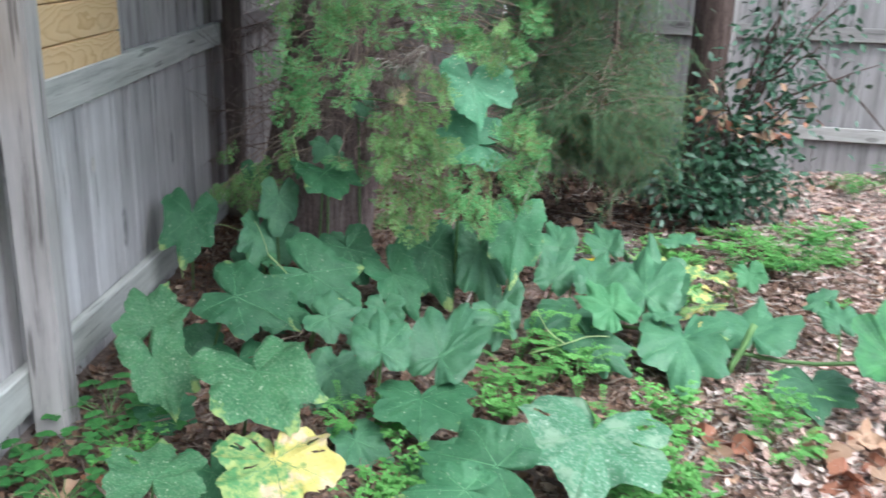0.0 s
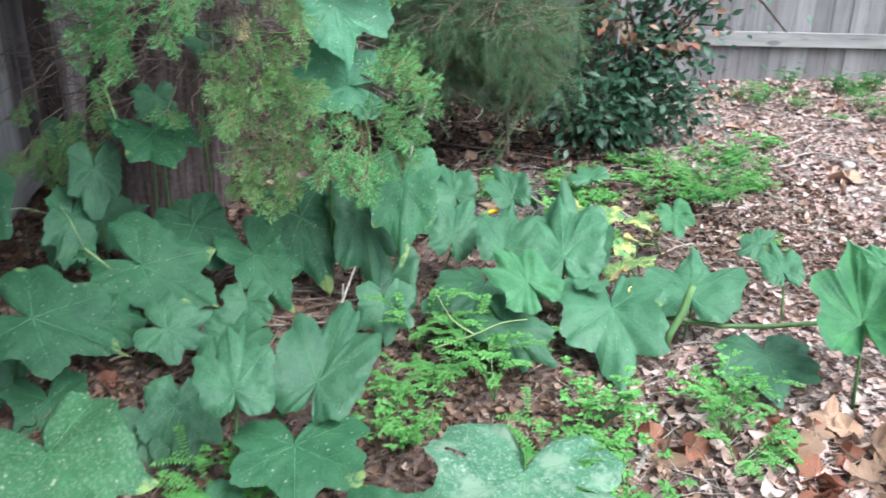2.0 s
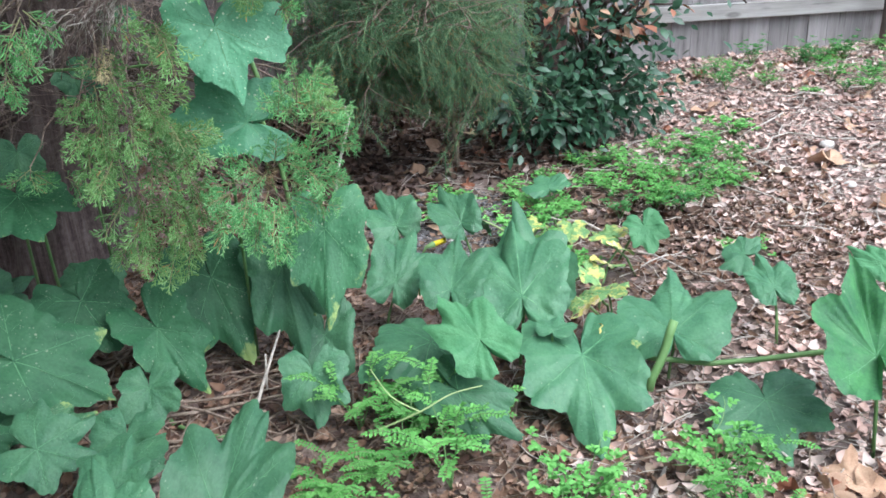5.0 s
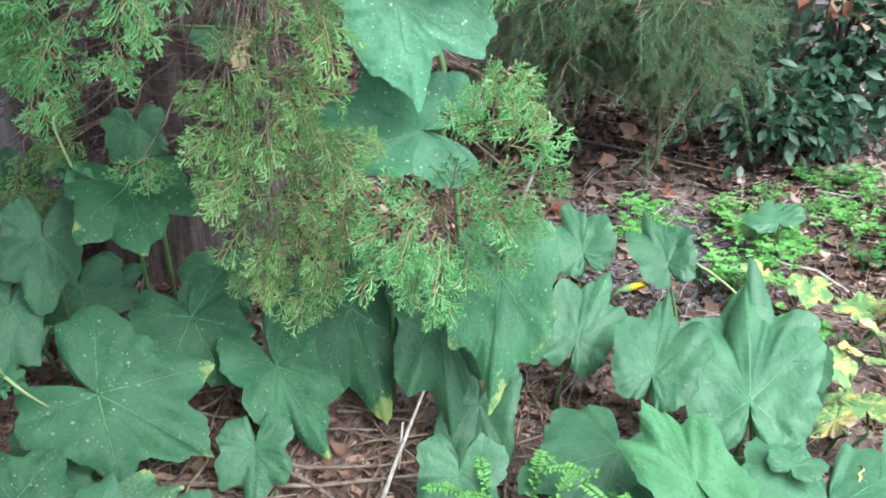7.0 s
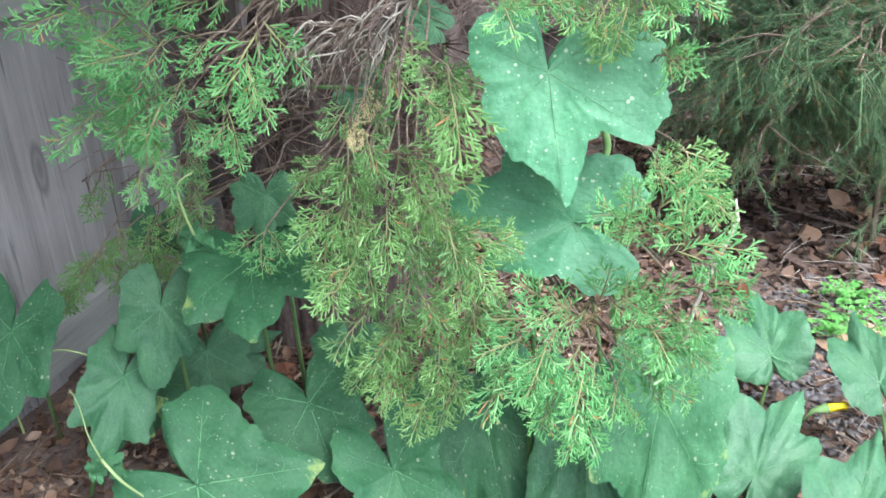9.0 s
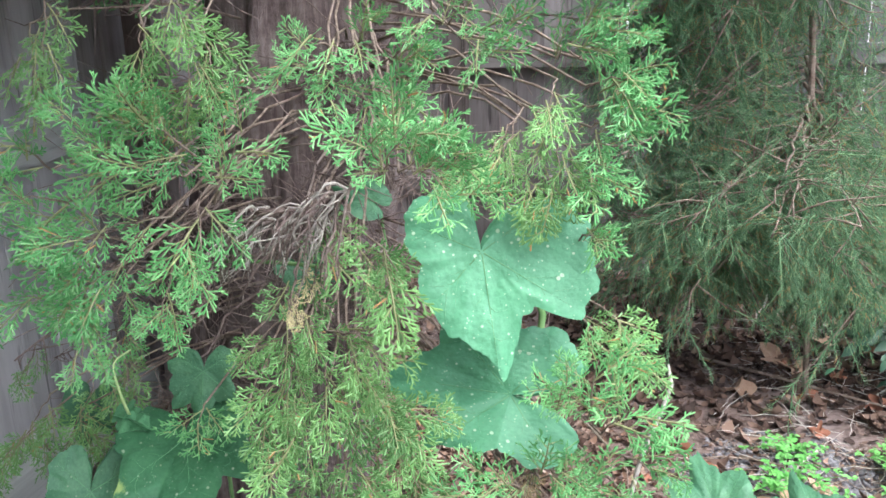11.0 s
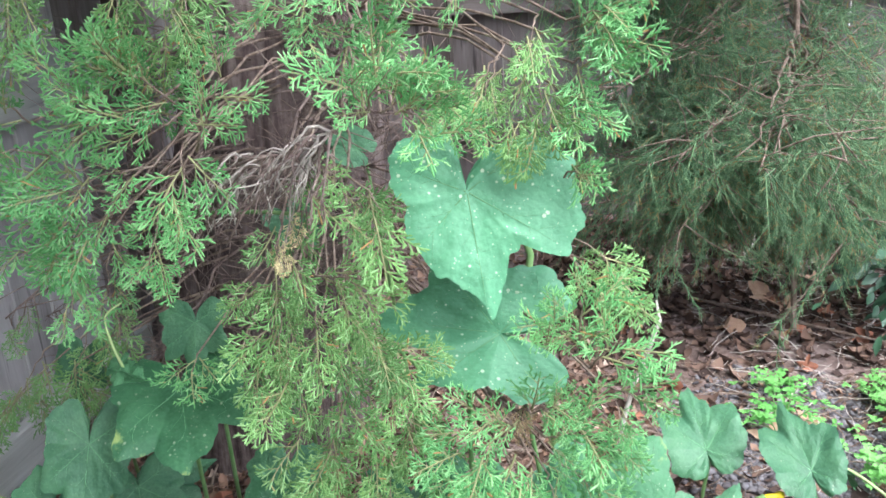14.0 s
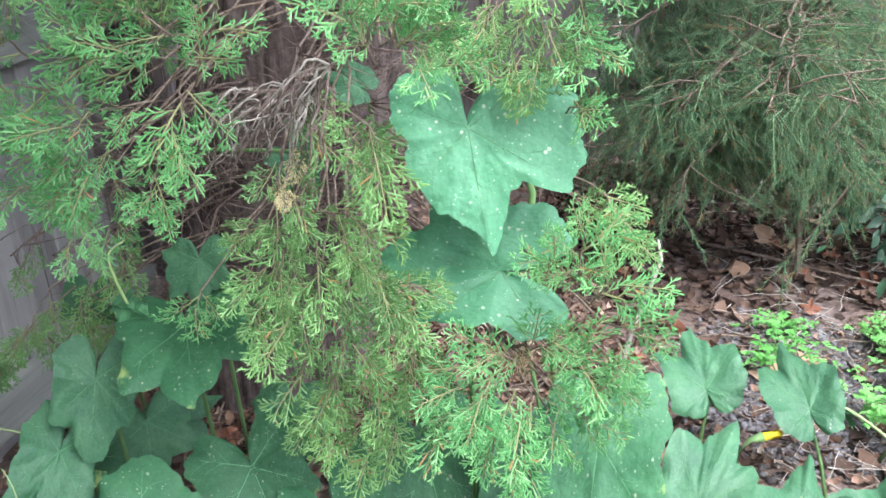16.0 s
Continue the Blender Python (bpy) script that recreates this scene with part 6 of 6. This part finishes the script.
DEAD = []
for s_, m_ in ((1, M_DRY), (2, M_DRY), (3, M_DRY_RED), (4, M_DRY_PALE), (5, M_LIME)):
    me_ = bpy.data.meshes.new("fallen_leaf")
    v_, f_ = lobed_leaf(s_)
    me_.from_pydata(v_, [], f_)
    me_.materials.append(m_)
    me_.polygons.foreach_set("use_smooth", [True] * len(me_.polygons))
    DEAD.append(me_)
DEAD_LABELS = ("dry orange-brown fallen leaf with pointed lobes", "curled dry tan fallen leaf with pointed lobes", "reddish-brown curled fallen leaf", "pale bleached fallen leaf", "fallen pale lime-green leaf")
rd = random.Random(17)


def fallen(k, x, y, size, lift=0.02):
    ob = new("fallen_leaf", DEAD[k])
    ob.matrix_basis = Matrix.Translation((x, y, ground_z(x, y) + lift)) @ Euler((rd.gauss(0, 0.3), rd.gauss(0, 0.3), rd.uniform(0, 6.28))).to_matrix().to_4x4() @ Matrix.Diagonal((size, size, size, 1))
    return tagged(ob, DEAD_LABELS[k], "fallen leaf", "fallen leaves")


for k, x, y, s in ((0, 1.38, 2.35, 0.17), (1, 1.56, 2.44, 0.15), (0, 1.6, 2.31, 0.18), (0, 1.69, 2.28, 0.16), (2, 1.4, 2.22, 0.16), (1, 1.74, 2.18, 0.16), (1, 1.5, 2.2, 0.13), (0, 1.48, 2.4, 0.13)):
    fallen(k, x, y, s)
for k, x, y, s in ((0, 2.84, 4.37, 0.2), (3, 2.57, 4.29, 0.14), (0, 2.71, 5.28, 0.2), (2, 1.04, 2.43, 0.12), (0, 1.03, 2.33, 0.12), (2, 1.13, 2.37, 0.13), (1, 1.0, 2.47, 0.11), (1, 1.29, 2.58, 0.1)):
    fallen(k, x, y, s)
for k, x, y, s in ((4, 3.43, 3.97, 0.26), (4, 3.56, 3.8, 0.24), (0, -0.74, 1.83, 0.11), (2, -0.66, 1.9, 0.1), (1, 1.0, 4.2, 0.14), (0, 1.2, 5.3, 0.16), (1, 1.45, 5.45, 0.18), (1, 1.25, 5.2, 0.16), (0, 1.0, 5.0, 0.13)):
    fallen(k, x, y, s)
for k in range(20):
    fallen(rd.choice((0, 1, 1, 2, 2, 3)), rd.uniform(1.32, 1.85), rd.uniform(2.05, 2.45), rd.uniform(0.08, 0.125), rd.uniform(0.01, 0.03))
for k in range(110):
    x = rd.uniform(1.8, 5.2)
    fallen(rd.choice((0, 1, 1, 2, 3)), x, rd.uniform(max(2.6, 5.6 - x), 6.1), rd.uniform(0.07, 0.13), 0.012)
for k in range(20):
    x = rd.uniform(0.6, 1.9)
    fallen(rd.choice((2, 2, 1, 2)), x, rd.uniform(4.3, 5.7), rd.uniform(0.06, 0.11), 0.02)
for k in range(45):
    x = rd.uniform(-0.85, 1.7)
    fallen(rd.choice((0, 1, 2, 2)), x, rd.uniform(1.7, 4.4), rd.uniform(0.05, 0.1), 0.012)
for k, (x, y, s) in enumerate(((3.3, 4.9, 0.03), (2.95, 4.55, 0.035), (3.8, 4.7, 0.03), (2.75, 4.1, 0.025))):
    bm = bmesh.new()
    bmesh.ops.create_icosphere(bm, subdivisions=2, radius=s)
    for v in bm.verts:
        v.co *= 1 + 0.3 * noise.noise(v.co * 30 + Vector((k, 0, 0)))
        v.co.z *= 0.6
    tagged(part("stone", bm, M_STONE, None, smooth=True), "small pale stone lying in the litter", "stone", "stones").location = (x, y, ground_z(x, y) + s * 0.35)


# ---- green tub, fallen on its side ----
def lathe(profile, n=48):
    vs = [(r * math.cos(2 * math.pi * k / n), r * math.sin(2 * math.pi * k / n), z) for r, z in profile for k in range(n)]
    fs = [(j * n + k, j * n + (k + 1) % n, (j + 1) * n + (k + 1) % n, (j + 1) * n + k) for j in range(len(profile) - 1) for k in range(n)]
    return vs, fs


tub = thing("plastic_tub", (4.33, 5.18, 0.0), "lime green plastic tub lying on its side", "tub")
TUB_TURN = frame_of((0.9, -0.1, 0.25), (0.25, -0.95, -0.2)).to_4x4()
body = mesh_object("body", *lathe([(0.0, 0.378), (0.128, 0.377), (0.132, 0.38), (0.15, 0.38), (0.158, 0.37), (0.165, 0.34), (0.19, 0.17), (0.212, 0.02), (0.207, 0.02), (0.185, 0.17), (0.158, 0.34), (0.15, 0.362), (0.0, 0.362)]), M_LIME_PLASTIC, tub)
lip = mesh_object("rim", *lathe([(0.208, 0.035), (0.232, 0.035), (0.238, 0.028), (0.238, 0.0), (0.232, -0.006), (0.214, -0.006), (0.207, 0.0), (0.207, 0.035)]), M_LIME_PLASTIC, tub)
TUB_Z = ground_z(4.3, 5.1) + 0.2
tub.matrix_basis = Matrix.Translation((4.65, 5.4, TUB_Z)) @ TUB_TURN @ Matrix.Scale(0.96, 4)

# ---- folding chair, tipped over by the fence ----
chair = thing("folding_chair", (0.14, 0, 0), "tipped-over folding chair with dark cloth and steel tube frame", "chair")
bm = board(0.46, 0.03, 0.5, 0.01)
seat = part("backrest", bm, M_CLOTH, chair, "dark grey cloth panel")
seat.matrix_basis = pose(5.45, 5.66, 0.3, -12, 6, -18)
bm = board(0.5, 0.025, 0.42, 0.01)
seat2 = part("seat", bm, M_BLUE_CLOTH, chair, "navy cloth panel")
seat2.matrix_basis = pose(5.75, 5.5, 0.5, 58, 0, -18)
tube("leg", [(5.02, 5.2, 0.1), (5.12, 5.24, 0.2), (5.4, 5.3, 0.27), (5.75, 5.32, 0.3)], [0.014] * 4, M_STEEL, chair, 10)
tube("leg", [(5.25, 5.42, 0.53), (5.36, 5.4, 0.54), (5.7, 5.36, 0.43), (5.9, 5.36, 0.38)], [0.014] * 4, M_STEEL, chair, 10)
tube("brace", [(5.56, 5.34, 0.42), (5.53, 5.32, 0.28), (5.5, 5.3, 0.16)], [0.012] * 3, M_STEEL, chair, 10)
tube("leg", [(5.9, 5.36, 0.38), (5.98, 5.4, 0.2), (6.0, 5.45, 0.06)], [0.014] * 3, M_STEEL, chair, 10)

# ---- folded push cart with foam handles ----
cart = thing("push_cart", (0, 0, 0), "folded push cart with black foam handles and steel tubes", "cart")


def arc(pts, n=6):
    out = []
    P = [Vector(p) for p in pts]
    for i in range(len(P) - 1):
        a, b, c, d = P[max(i - 1, 0)], P[i], P[i + 1], P[min(i + 2, len(P) - 1)]
        for k in range(n):
            t = k / n
            out.append(0.5 * ((2 * b) + (c - a) * t + (2 * a - 5 * b + 4 * c - d) * t * t + (3 * b - a - 3 * c + d) * t ** 3))
    return out + [P[-1]]


for dx, dy in ((0.0, 0.0), (0.11, -0.04)):
    h1 = arc([(3.96 + dx, 3.97 + dy, 0.47), (3.84 + dx, 3.95 + dy, 0.45), (3.7 + dx, 3.91 + dy, 0.36), (3.67 + dx, 3.89 + dy, 0.26), (3.73 + dx, 3.88 + dy, 0.19)])
    tube("handle", h1, [0.017] * len(h1), M_BLACK_PLASTIC, cart, 10)
    tube("frame_tube", [(3.73 + dx, 3.88 + dy, 0.19), (3.9 + dx, 3.92 + dy, 0.12), (4.3 + dx, 4.0 + dy, 0.06)], [0.012] * 3, M_STEEL, cart, 10)
    tube("frame_tube", [(3.96 + dx, 3.97 + dy, 0.47), (4.15 + dx, 3.98 + dy, 0.5), (4.45 + dx, 4.0 + dy, 0.3)], [0.012] * 3, M_STEEL, cart, 10)
b1 = part("bracket", board(0.16, 0.1, 0.045, 0.012), M_BLACK_PLASTIC, cart)
b1.matrix_basis = pose(3.98, 3.86, 0.1, 10, 25, 10)
b2 = part("clamp", board(0.1, 0.06, 0.05, 0.015), M_STEEL, cart, "shiny steel clamp")
b2.matrix_basis = pose(3.76, 3.83, 0.13, 10, 40, 20)
b3 = part("latch", board(0.09, 0.05, 0.04, 0.01), M_BLUE, cart, "blue plastic latch")
b3.matrix_basis = pose(3.95, 3.88, 0.21, 10, 20, 10)
b4 = part("base", board(0.5, 0.34, 0.08, 0.02), M_BLACK_PLASTIC, cart)
b4.matrix_basis = pose(4.32, 3.95, ground_z(4.3, 3.95) + 0.03, 0, 0, 10)
